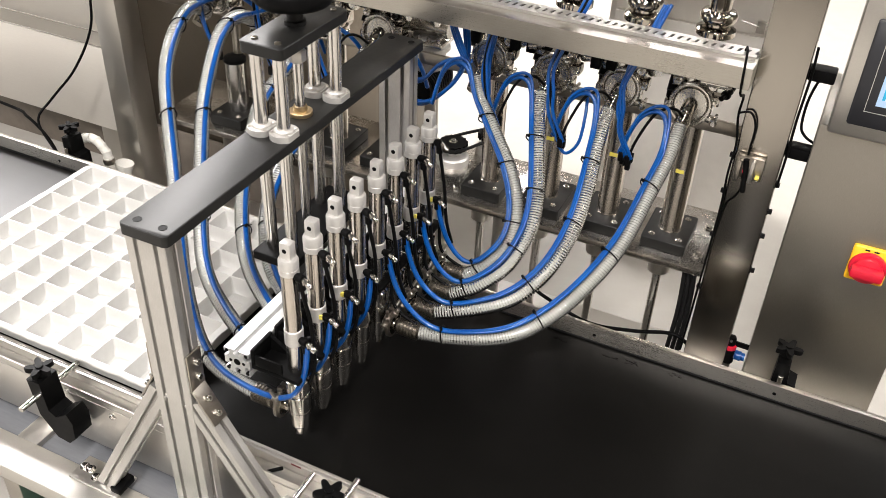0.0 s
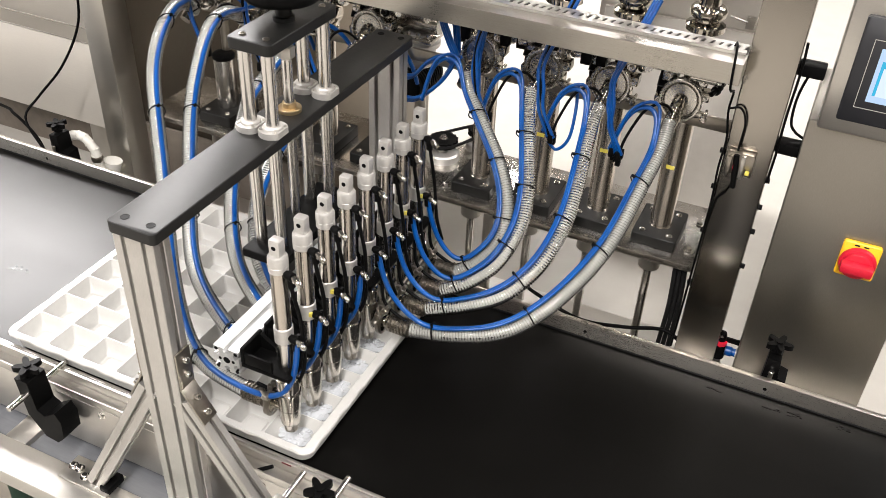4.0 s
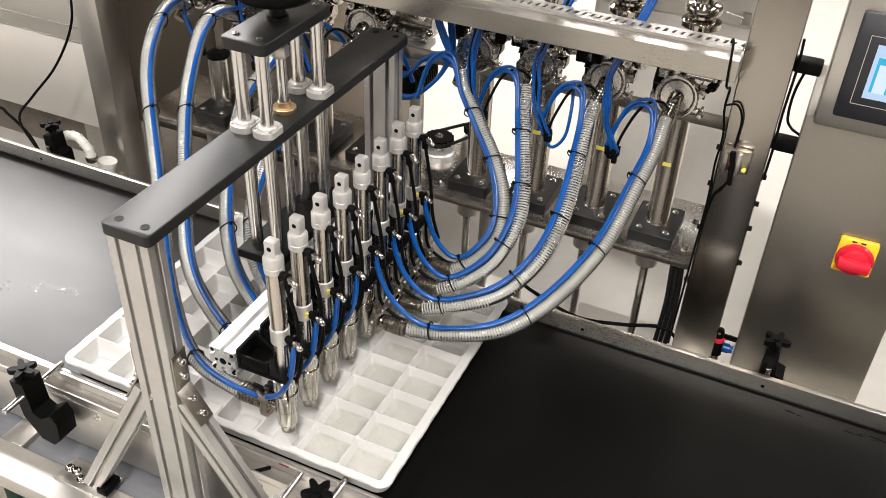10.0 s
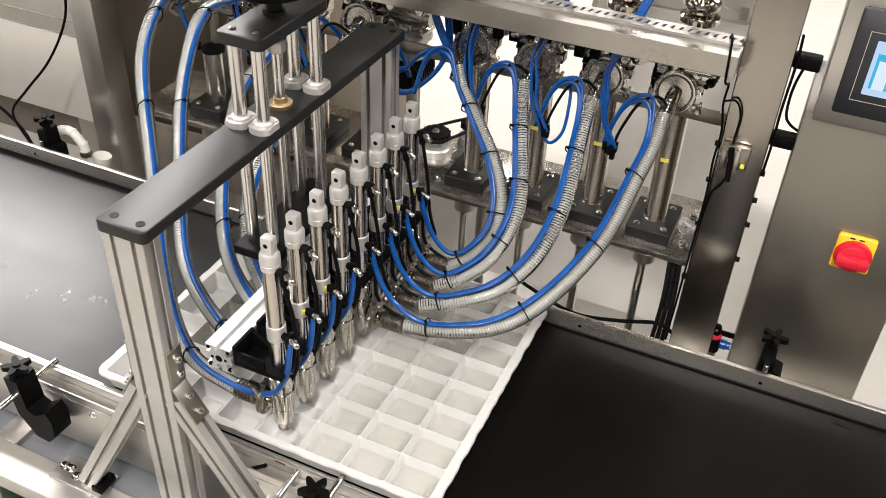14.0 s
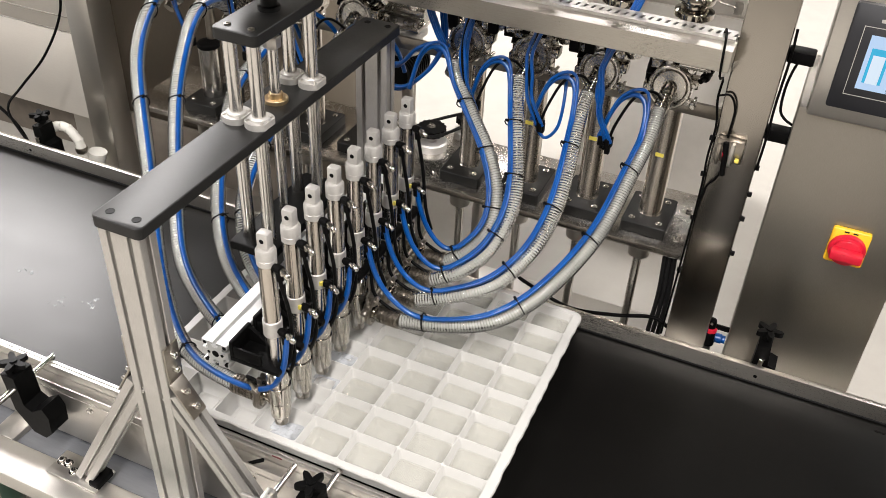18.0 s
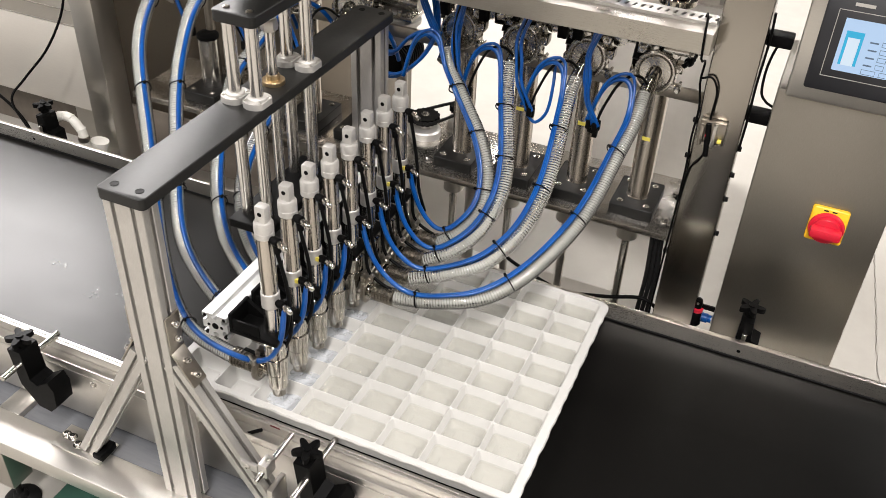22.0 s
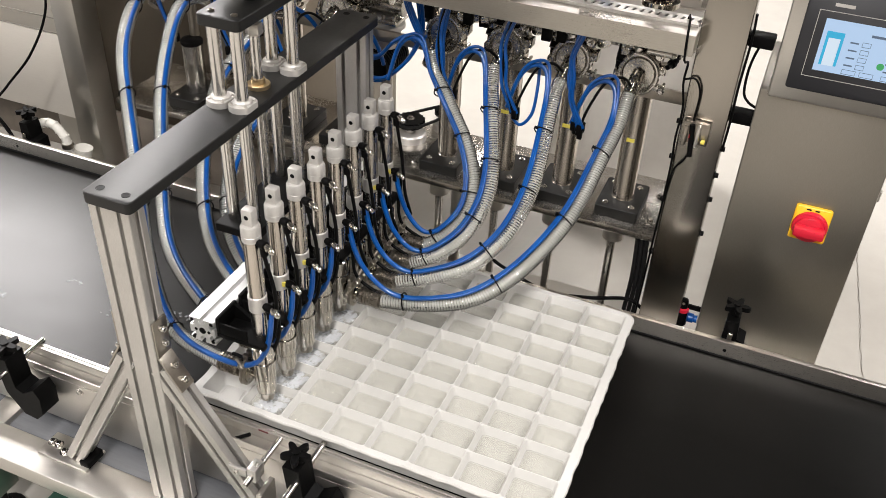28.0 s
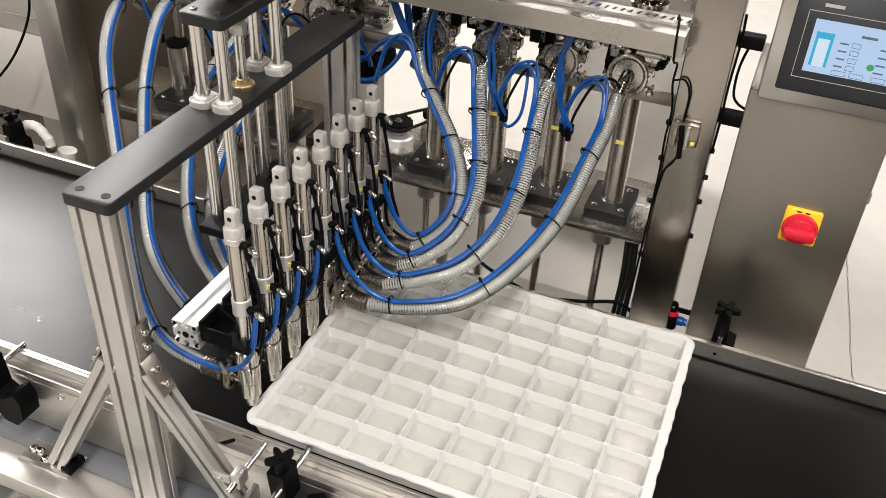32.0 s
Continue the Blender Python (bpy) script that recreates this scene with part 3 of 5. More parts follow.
part("rod", rod(fresh(), (0.090, -0.228, 0.034), (0.090, -0.098, 0.034), 0.0062, 16, 0.001), POLISHED, sensor, "bright steel cross rod")
part("screw", cap_screw(fresh(), (0.096, -0.188, 0.052), (0, 0, 1), 0.0055, 0.005), STEEL, sensor)
part("screw", cap_screw(fresh(), (0.058, -0.204, 0.036), (0, -1, 0), 0.0055, 0.004), STEEL, sensor)
part("arm", box(fresh(), 0.104, 0.116, -0.215, -0.165, -0.06, 0.004, 0.002), STEEL, sensor)

# the lifting carriage: four guide shafts, screw, hand wheel, cross bar
lift = thing("lifting_carriage", (-0.122, 0.24, 0.592), "hand-wheel lifting carriage with four bright guide shafts", "lifting unit")
ZT = 0.771
cap = part("cap_plate", plate(fresh(), -0.167, -0.077, 0.129, 0.352, ZT - 0.022, ZT, 0.010), BLACK, lift, "black anodised cap plate")
for x in (-0.146, -0.098):
    for y in (0.150, 0.331):
        part("guide_shaft", rod(fresh(), (x, y, 0.335), (x, y, ZT - 0.022), 0.0125, 24, 0.001), SHAFT, lift, "bright ground guide shaft")
        fl = fresh()
        prism(fl, [(min(max(0.0275 * math.cos(2 * math.pi * i / 40), -0.0218), 0.0218), 0.0275 * math.sin(2 * math.pi * i / 40)) for i in range(40)], 0, 0.012, Matrix.Translation((x, y, 0.592)))
        lathe(fl, (x, y, 0.604), (x, y, 1), [(0, 0.0185), (0.004, 0.0185), (0.006, 0.0165), (0.006, 0.0128)], 28)
        f = part("bearing_flange", fl, WHITEALU, lift, "pale aluminium bearing flange")
        for a in (45, 135, 225, 315):
            part("screw", cap_screw(fresh(), (x + 0.0225 * math.cos(radians(a)), y + 0.0225 * math.sin(radians(a)), 0.604), (0, 0, 1), 0.0032, 0.002), STEEL, f)
        part("screw", cap_screw(fresh(), (x, y, ZT), (0, 0, 1), 0.0062, 0.003), BROWNSTEEL, cap)
sc = fresh()
rod(sc, (-0.122, 0.241, 0.335), (-0.122, 0.241, ZT + 0.03), 0.010, 18)
part("lead_screw", sc, SHAFT, lift, "threaded lead screw")
part("screw_nut", lathe(fresh(), (-0.122, 0.241, 0.592), (-0.122, 0.241, 1), [(0, 0.023), (0.007, 0.023), (0.008, 0.022), (0.008, 0.0135), (0.018, 0.0130), (0.018, 0.0105)], 24), BRASS, lift, "brass screw nut")
part("shaft_collar", lathe(fresh(), (-0.122, 0.241, 0.70), (-0.122, 0.241, 1), [(0, 0.0155), (0.002, 0.0165), (0.020, 0.0165), (0.022, 0.0155), (0.022, 0.011)], 6), STEEL, lift)
wh = fresh()
lathe(wh, (-0.122, 0.241, ZT), (-0.122, 0.241, 1), [(0, 0.020), (0.008, 0.020), (0.009, 0.015), (0.04, 0.015)], 24)
part("wheel_hub", wh, BLACK, lift)
wl = fresh()
lathe(wl, (-0.122, 0.241, ZT + 0.04), (-0.122, 0.241, 2), [(0, 0.03), (0.002, 0.066), (0.008, 0.072), (0.02, 0.074), (0.030, 0.070), (0.034, 0.062), (0.024, 0.050), (0.016, 0.03)], 40)
part("hand_wheel", wl, PLASTIC, lift, "black hand wheel")
lp = fresh()
plate(lp, -0.168, -0.070, 0.112, 0.396, 0.318, 0.337, 0.004)
part("lower_plate", lp, PLASTIC, lift, "black lower carriage plate")
part("cross_profile", profile_bar(fresh(), (-0.086, -0.068, 0.222), (-0.086, 0.60, 0.222), 0.056, 0.056, (1, 0, 0), 0.056, 0.028, 0.0085, 0.0125), ALU_Y, lift, "pale slotted aluminium cross bar")
for y in (0.17, 0.335):
    part("hanger", box(fresh(), -0.115, -0.103, y - 0.03, y + 0.03, 0.252, 0.320, 0.001), BLACK, lift)

for dx, dz, r in ((0, 0, 0.0075), (-0.0215, -0.0215, 0.0042), (0.0215, -0.0215, 0.0042), (-0.0215, 0.0215, 0.0042), (0.0215, 0.0215, 0.0042), (-0.0145, 0, 0.0035), (0.0145, 0, 0.0035)):
    part("bore", rod(fresh(), (-0.086 + dx, -0.0684, 0.222 + dz), (-0.086 + dx, -0.064, 0.222 + dz), r, 14), PLASTIC, lift)

# ---- the eight filling nozzles ----
NX, NY0, NP = 0.022, -0.032, 0.0772
NOZZLES = []
FERRULE = surface("crimped_steel", (0.24, 0.212, 0.175), (0.36, 0.33, 0.285), (0.24, 0.32), 1.0, 60, (1, 20, 20), 0.0)
BARREL = turned(surface("cylinder_steel", (0.42, 0.38, 0.33), (0.54, 0.50, 0.45), (0.17, 0.25), 1.0, 60, (20, 20, 1), 0.02), 0.4)


def nozzle(k):
    y = NY0 + NP * k
    side = -1 if k < 4 else 1
    t = thing("filling_nozzle", (NX, y, 0.06), "stainless filling nozzle with a white-capped air cylinder", "nozzle", "filling nozzles across the belt")
    part("cylinder_barrel", lathe(fresh(), (NX, y, 0.320), (NX, y, 1), [(0, 0.0160), (0.130, 0.0160)], 24), BARREL, t, "bright steel air cylinder barrel")
    cp = fresh()
    lathe(cp, (NX, y, 0.447), (NX, y, 1), [(0, 0.0165), (0.001, 0.0178), (0.012, 0.0178), (0.0125, 0.0172), (0.0135, 0.0172), (0.014, 0.0180), (0.029, 0.0180), (0.033, 0.0160), (0.034, 0.012)], 28)
    box(cp, NX - 0.0112, NX + 0.0112, y - 0.0098, y + 0.0098, 0.478, 0.513, 0.0035)
    c = part("end_cap", cp, WHITEALU, t, "pale sandblasted cylinder end cap with an eye")
    for s in (-1, 1):
        part("eye", rod(fresh(), (NX, y + s * 0.0100, 0.498), (NX, y + s * 0.0092, 0.498), 0.0045, 12), PLASTIC, c)
    lc = fresh()
    lathe(lc, (NX, y, 0.288), (NX, y, 1), [(0, 0.0155), (0.002, 0.0178), (0.034, 0.0178), (0.036, 0.016)], 24)
    part("lower_cap", lc, WHITEALU, t)
    part("coupling", lathe(fresh(), (NX, y, 0.214), (NX, y, 1), [(0, 0.014), (0.002, 0.0158), (0.074, 0.0158)], 22), SHAFT, t)
    for z, out in ((0.448, 1), (0.304, 1)):
        a = Vector((0.96, -0.22, 0)).normalized()
        p = Vector((NX, y, z)) + a * 0.0172
        fit_bm = fresh()
        lathe(fit_bm, p, p + a, [(0, 0.0065), (0.005, 0.0065), (0.005, 0.0085), (0.017, 0.0085), (0.018, 0.006)], 12)
        rod(fit_bm, p + a * 0.011, p + a * 0.013 + Vector((0, 0, -0.022)), 0.0072, 12)
        part("air_fitting", fit_bm, PLASTIC, t, "black push-in air fitting")
        sc2 = fresh()
        q = p + a * 0.017
        lathe(sc2, q, q + a * 0.9 + Vector((0, 0, -0.42)), [(0, 0.0052), (0.005, 0.0052), (0.0052, 0.0070), (0.009, 0.0070), (0.0092, 0.0040), (0.012, 0.0040), (0.0122, 0.0058), (0.019, 0.0054), (0.021, 0.0036)], 12)
        part("flow_screw", sc2, CHROME, t, "bright flow-control screw")
    if k in (1, 2, 6, 7):
        part("sticker", box(fresh(), NX + 0.006, NX + 0.0184, y - 0.0130, y - 0.008, 0.300, 0.309, 0.0), STICKER, t, "small yellow sticker")
    hb = fresh()
    box(hb, NX - 0.078, NX + 0.026, y - 0.033, y + 0.030, 0.216, 0.226, 0.002)
    box(hb, NX - 0.078, NX - 0.070, y - 0.033, y + 0.030, 0.226, 0.262, 0.002)
    prism(hb, [(NX - 0.070, 0.226), (NX - 0.024, 0.226), (NX - 0.070, 0.258)], -0.004, 0.004, Matrix.Translation((0, y + 0.024, 0)) @ pose(0, 0, 0, 90))
    box(hb, NX - 0.069, NX - 0.010, y - 0.033, y - 0.028, 0.227, 0.252, 0.001)
    part("bracket", hb, PLASTIC, t, "black angle bracket")
    vb = fresh()
    lathe(vb, (NX, y, 0.060), (NX, y, 1), [(0, 0.0128), (0.001, 0.0142), (0.021, 0.0148), (0.0215, 0.0188), (0.024, 0.0198), (0.060, 0.0213), (0.0605, 0.0209), (0.0615, 0.0214), (0.098, 0.0226), (0.0985, 0.0238), (0.103, 0.0238), (0.1035, 0.0212), (0.112, 0.0212), (0.1125, 0.0225), (0.138, 0.0225), (0.142, 0.019), (0.156, 0.016)], 48)
    body = part("valve_body", vb, CHROME, t, "polished stainless valve body and tip", 9)
    iz = 0.118
    n = Vector((side, 0, 0))
    p = Vector((NX, y, iz))
    inl = fresh()
    lathe(inl, p, p + n, [(0.015, 0.0135), (0.030, 0.0135), (0.031, 0.0235), (0.037, 0.0252), (0.043, 0.0235), (0.044, 0.0150), (0.056, 0.0150)], 24)
    part("inlet", inl, VALVESTEEL, t, "stainless hose inlet")
    fe = fresh()
    ribs = [(0, 0.0165), (0.001, 0.0198)]
    for g in (0.009, 0.0165, 0.024, 0.0315, 0.039):
        ribs += [(g, 0.0202), (g + 0.0006, 0.0172), (g + 0.0026, 0.0172), (g + 0.0032, 0.0202)]
    lathe(fe, p + n * 0.054, p + n, ribs + [(0.047, 0.0200), (0.048, 0.0168)], 26)
    part("ferrule", fe, FERRULE, t, "crimped dull steel hose ferrule with ring grooves")
    cl = fresh()
    lathe(cl, p + n * 0.032, p + n, [(0, 0.0275), (0.002, 0.0310), (0.009, 0.0310), (0.011, 0.0275)], 24)
    q = p + n * 0.037
    for e in (-1, 1):
        box(cl, q.x - 0.006, q.x + 0.006, q.y + e * 0.006 - 0.004, q.y + e * 0.006 + 0.004, q.z + 0.024, q.z + 0.046, 0.002)
    clamp = part("pipe_clamp", cl, BROWNSTEEL, t, "cast steel pipe clamp")
    bolt = fresh()
    rod(bolt, q + Vector((0, -0.030, 0.028)), q + Vector((0, 0.034, 0.040)), 0.0035, 10)
    part("clamp_bolt", bolt, BROWNSTEEL, clamp, "dull steel clamp bolt")
    wing = fresh()
    w0 = q + Vector((0, -0.016, 0.031))
    lathe(wing, w0, w0 + Vector((0, -1, -0.18)), [(0, 0.0075), (0.004, 0.0085), (0.013, 0.0070), (0.014, 0.004)], 12)
    rod(wing, w0 + Vector((0, -0.008, 0)), w0 + Vector((0.004 * side, -0.016, 0.026)), 0.0035, 8)
    rod(wing, w0 + Vector((0, -0.008, 0)), w0 + Vector((-0.004 * side, -0.018, -0.022)), 0.0035, 8)
    part("wing_nut", wing, BROWNSTEEL, clamp, "cast wing nut")
    if side > 0:
        lb = fresh()
        b0, b1 = q + Vector((-0.004, -0.024, 0.016)), q + Vector((0.022, -0.013, 0.056))
        rod(lb, b0, b1, 0.0052, 12, 0.001)
        lathe(lb, b0 + (b1 - b0) * 0.55, b1, [(0, 0.0060), (0.002, 0.0085), (0.010, 0.0085), (0.012, 0.0060)], 6)
        rod(lb, q + Vector((-0.004, -0.036, 0.012)), q + Vector((-0.004, -0.006, 0.026)), 0.007, 12, 0.001)
        part("clamp_bolt", lb, BROWNSTEEL, clamp, "long dull steel swing bolt of the clamp")
    NOZZLES.append((Vector((NX, y, 0)), side))
    return t


for k in range(8):
    nozzle(k)

# ---- the dosing machine behind the belt ----
UNITS = [-0.812, -0.63, -0.465, -0.30, 0.011, 0.176, 0.341, 0.506]
UY = 0.925
machine = thing("machine_frame", (0, 0.9, FLOOR), "stainless machine frame with posts, beams and a shelf", "machine frame")
# reflections put into the colour: right post darker steel, left post lighter
part("post", box(fresh(), 0.627, 0.7235, 0.75, 0.85, FLOOR, 1.35, 0.004), DARKPOSTSTEEL, machine, "square brushed steel post")
part("post", box(fresh(), -1.149, -1.066, 0.75, 0.84, FLOOR, 1.35, 0.004), STEEL, machine, "square brushed steel post")
part("shelf", box(fresh(), -1.035, 0.620, 0.815, 1.10, 0.082, 0.100, 0.002), SHELFSTEEL, machine, "thick steel shelf plate")
bmx = box(fresh(), -1.066, 0.627, 0.694, 0.750, 0.631, 0.676, 0.0008)
part("front_beam", bmx, BEAMSTEEL, machine, "brushed square steel front beam", 0)
tr = fresh()
n = 95
x0, x1 = -1.03, 0.622
step = (x1 - x0) / n
box(tr, x0, x1, 0.741, 0.755, 0.6805, 0.6830)
box(tr, x0, x1, 0.773, 0.787, 0.6805, 0.6830)
box(tr, x0, x1, 0.739, 0.741, 0.6765, 0.6830)
for k in range(n):
    a = x0 + step * k
    # a slanting web between two slots
    vs = [tr.verts.new(p) for z in (0.6805, 0.6830) for p in ((a, 0.755, z), (a + step * 0.62, 0.755, z), (a + step * 0.62 + 0.004, 0.773, z), (a + 0.004, 0.773, z))]
    for q in ((0, 1, 2, 3), (4, 5, 6, 7), (0, 1, 5, 4), (1, 2, 6, 5), (2, 3, 7, 6), (3, 0, 4, 7)):
        tr.faces.new([vs[i] for i in q])
box(tr, x0, x1, 0.785, 0.787, 0.64, 0.6805)
part("cable_tray", tr, ALU, machine, "perforated pale cable tray", 0)
part("tray_floor", box(fresh(), x0, x1, 0.752, 0.784, 0.640, 0.642), DARKSTEEL, machine)
part("valve_bar", box(fresh(), -1.066, 0.636, 0.893, 0.903, 0.427, 0.458, 0.001), BROWNSTEEL, machine, "flat steel valve bar")


def dosing_unit(x, lone):
    t = thing("dosing_unit", (x, UY, 0.10), "stainless dosing cylinder on a black base with a clamped rotary valve", "dosing unit", "dosing units on the shelf")
    b = part("base_plate", plate(fresh(), x - 0.056, x + 0.056, UY - 0.075, UY + 0.075, 0.100, 0.130, 0.006), BLACK, t, "black base plate")
    for dx in (-0.034, 0.034):
        for dy in (-0.053, 0.053):
            part("bolt", hex_bolt(fresh(), (x + dx, UY + dy, 0.130), (0, 0, 1), 0.0055, 0.004), POLISHED, b)
    if lone == 0:
        part("cylinder_tube", lathe(fresh(), (x, UY, 0.130), (x, UY, 1), [(0, 0.030), (0.004, 0.031), (0.150, 0.031), (0.152, 0.028)], 28), SHAFT, t, "short bright cylinder")
        part("cap", lathe(fresh(), (x, UY, 0.282), (x, UY, 1), [(0, 0.033), (0.010, 0.033), (0.014, 0.028), (0.016, 0.012)], 20), PLASTIC, t, "black cylinder cap")
        part("stem", rod(fresh(), (x, UY + 0.02, 0.300), (x, UY + 0.02, 0.46), 0.014, 16), BROWNSTEEL, t)
    else:
        part("cylinder_tube", lathe(fresh(), (x, UY, 0.130), (x, UY, 1), [(0, 0.030), (0.004, 0.028), (0.315, 0.028), (0.318, 0.036), (0.335, 0.036)], 28), BARREL, t, "brushed steel dosing tube")
    if lone:
        part("sticker", box(fresh(), x - 0.012, x + 0.008, UY - 0.0288, UY - 0.026, 0.30, 0.3095), STICKER, t, "yellow sticker")
    # rotary valve: ring facing the belt, body, and outlet
    n = Vector((-0.05, -1, 0.12)).normalized()
    c = Vector((x - 0.010, 0.875, 0.488))
    vb = fresh()
    lathe(vb, c - n * 0.10, c, [(0, 0.036), (0.05, 0.036), (0.052, 0.044), (0.084, 0.044), (0.086, 0.043), (0.086, 0.026), (0.0865, 0.020)], 36)
    hs = part("valve_housing", vb, VALVESTEEL, t, "polished rotary valve housing")
    rg = fresh()
    lathe(rg, c - n * 0.020, c, [(0, 0.0465), (0.002, 0.0500), (0.014, 0.0500), (0.017, 0.0470), (0.017, 0.0435), (0.008, 0.0425)], 40)
    lathe(rg, c - n * 0.012, c, [(0, 0.0400), (0.003, 0.0405), (0.006, 0.0385), (0.003, 0.0365)], 36)
    ring = part("pipe_clamp", rg, CASTSTEEL, t, "cast steel clamp ring")
    q = c + Vector((0.046, 0.008, -0.026))
    ln = fresh()
    box(ln, q.x - 0.008, q.x + 0.020, q.y - 0.009, q.y + 0.009, q.z - 0.007, q.z + 0.007, 0.002)
    lathe(ln, q + Vector((0.014, -0.022, 0)), q + Vector((0.014, 0.1, 0)), [(0, 0.005), (0.004, 0.009), (0.013, 0.009), (0.015, 0.005), (0.05, 0.004)], 8)
    part("clamp_lug", ln, POLISHED, ring, "bolted clamp lug")
    for dx, dz in ((-0.040, 0.044), (0.040, 0.046), (0.050, 0.012), (-0.050, -0.018)):
        bt = fresh()
        w = c + Vector((dx, 0.022, dz))
        box(bt, w.x - 0.011, w.x + 0.011, w.y - 0.004, w.y + 0.030, w.z - 0.011, w.z + 0.011, 0.002)
        part("flange_ear", bt, VALVESTEEL, hs)
        part("bolt", hex_bolt(fresh(), (w.x, w.y - 0.004, w.z), (0, -1, 0), 0.0058, 0.007), POLISHED, hs)
    o = fresh()
    d = Vector((-0.08, -0.78, -0.50)).normalized()
    rib = [(0, 0.017), (0.022, 0.0165)]
    for i in range(7):
        rib += [(0.026 + 0.0085 * i, 0.0150), (0.0285 + 0.0085 * i, 0.0174), (0.0315 + 0.0085 * i, 0.0174)]
    lathe(o, c - n * 0.012, c - n * 0.012 + d, rib + [(0.10, 0.0150)], 24)
    part("hose_outlet", o, VALVESTEEL, t, "ribbed stainless hose outlet")
    up = fresh()
    lathe(up, (x, UY + 0.03, 0.44), (x, UY + 0.03, 2), [(0, 0.024), (0.186, 0.024), (0.188, 0.036), (0.194, 0.044), (0.206, 0.044), (0.212, 0.036), (0.214, 0.027), (0.222, 0.027), (0.224, 0.038), (0.230, 0.041), (0.240, 0.041), (0.246, 0.036), (0.248, 0.024), (0.42, 0.024)], 26)
    part("feed_pipe", up, VALVESTEEL, t, "stainless feed pipe with clamp ferrules")
    ac = fresh()
    box(ac, x - 0.075, x - 0.042, UY + 0.0, UY + 0.045, 0.455, 0.515, 0.004)
    rod(ac, (x - 0.06, UY - 0.02, 0.50), (x - 0.06, UY + 0.02, 0.56), 0.012, 12)
    part("valve_actuator", ac, PLASTIC, t, "black pneumatic actuator block")
    ar = fresh()
    box(ar, x + 0.03, x + 0.085, UY - 0.005, UY + 0.02, 0.53, 0.55, 0.003)
    rod(ar, (x + 0.07, UY - 0.03, 0.54), (x + 0.07, UY + 0.05, 0.54), 0.009, 12)
    lathe(ar, (x + 0.03, UY - 0.03, 0.575), (x + 0.03, UY + 0.08, 0.575), [(0, 0.012), (0.01, 0.02), (0.03, 0.02), (0.04, 0.012), (0.09, 0.012)], 14)
    part("lever_arm", ar, CASTSTEEL, t, "bolted steel lever arm")
    for i in range(14):
        r = random.Random(100 + lone * 10 + i)
        px, py, pz = x + r.uniform(-0.055, 0.10), r.uniform(0.845, 0.935), r.uniform(0.535, 0.615)
        cb = fresh()
        if i % 3 == 0:
            box(cb, px - 0.012, px + 0.012, py - 0.010, py + 0.010, pz - 0.018, pz + 0.018, 0.003)
            part("solenoid", cb, PLASTIC, t, "small black solenoid")
        elif i % 3 == 1:
            dr = Vector((r.uniform(-1, 1), r.uniform(-1, 0.2), r.uniform(-0.4, 0.6))).normalized()
            lathe(cb, (px, py, pz), Vector((px, py, pz)) + dr, [(0, 0.008), (0.012, 0.008), (0.013, 0.011), (0.020, 0.011), (0.021, 0.006), (0.036, 0.006)], 12)
            part("fitting", cb, CASTSTEEL if i % 2 else PLASTIC, t)
        else:
            rod(cb, (px - 0.03, py, pz), (px + 0.03, py, pz), 0.010, 14, 0.002)
            hex_bolt(cb, (px + 0.03, py, pz), (1, 0, 0), 0.008, 0.007)
            part("pin", cb, CASTSTEEL, t)
    cr = fresh()
    lathe(cr, (x + 0.02, 0.945, 0.545), (x + 1, 0.945, 0.545), [(0, 0.026), (0.02, 0.026), (0.022, 0.036), (0.030, 0.038), (0.038, 0.036), (0.040, 0.024), (0.10, 0.024), (0.102, 0.034), (0.112, 0.034), (0.114, 0.020), (0.13, 0.020)], 20)
    if lone < 7:
        part("side_pipe", cr, CASTSTEEL, t, "steel side pipe with clamp ferrules")
    ug = fresh()
    lathe(ug, (x, UY - 0.05, 0.082), (x, UY - 0.05, -1), [(0, 0.028), (0.052, 0.028), (0.054, 0.024), (0.058, 0.016)], 24)
    part("gland", ug, STEEL, t)
    part("piston_rod", rod(fresh(), (x, UY - 0.05, 0.06), (x, UY - 0.05, -0.30), 0.011, 14), POLISHED, t, "bright piston rod")
    return t


for k, x in enumerate(UNITS):
    dosing_unit(x, k)
for x, y in ((-0.064, 0.868), (0.593, 1.005), (0.593, 0.876), (-0.19, 0.868), (-0.90, 0.868)):
    part("nut", hex_bolt(fresh(), (x, y, 0.100), (0, 0, 1), 0.008, 0.010), POLISHED, machine)
part("lower_plate", box(fresh(), -1.035, 0.62, 0.82, 1.05, -0.33, -0.30, 0.002), STEEL_X, machine)
for x in (-0.1, 0.07, -0.55):
    part("tie_rod", rod(fresh(), (x, 0.86, 0.082), (x, 0.86, -0.30), 0.016, 16), STEEL, machine)

# big tank along the line behind the posts
tank = thing("product_tank", (-1.6, 1.35, FLOOR), "large horizontal stainless tank with welded seams", "tank")
tb = fresh()
TY, TZ, TR = 1.47, 0.44, 0.52
lathe(tb, (-3.6, TY, TZ), (1, TY, TZ), [(0, 0.3), (0.0, 0.50), (0.02, TR), (2.20, TR), (2.22, 0.50), (2.22, 0.2)], 96)
shell = part("shell", tb, TANK, tank, "satin stainless tank shell")
for zz in (0.215, 0.135):
    a = math.asin((TZ - zz) / TR)
    yy = TY - (TR + 0.0005) * math.cos(a)
    part("seam", rod(fresh(), (-3.58, yy, zz), (-1.40, yy, zz), 0.002, 6), DARKSTEEL, shell, "thin weld seam")
part("skirt", box(fresh(), -3.58, -1.40, 1.052, 1.10, -0.19, 0.133, 0.012), TANK, tank, "satin stainless skirt below the tank")
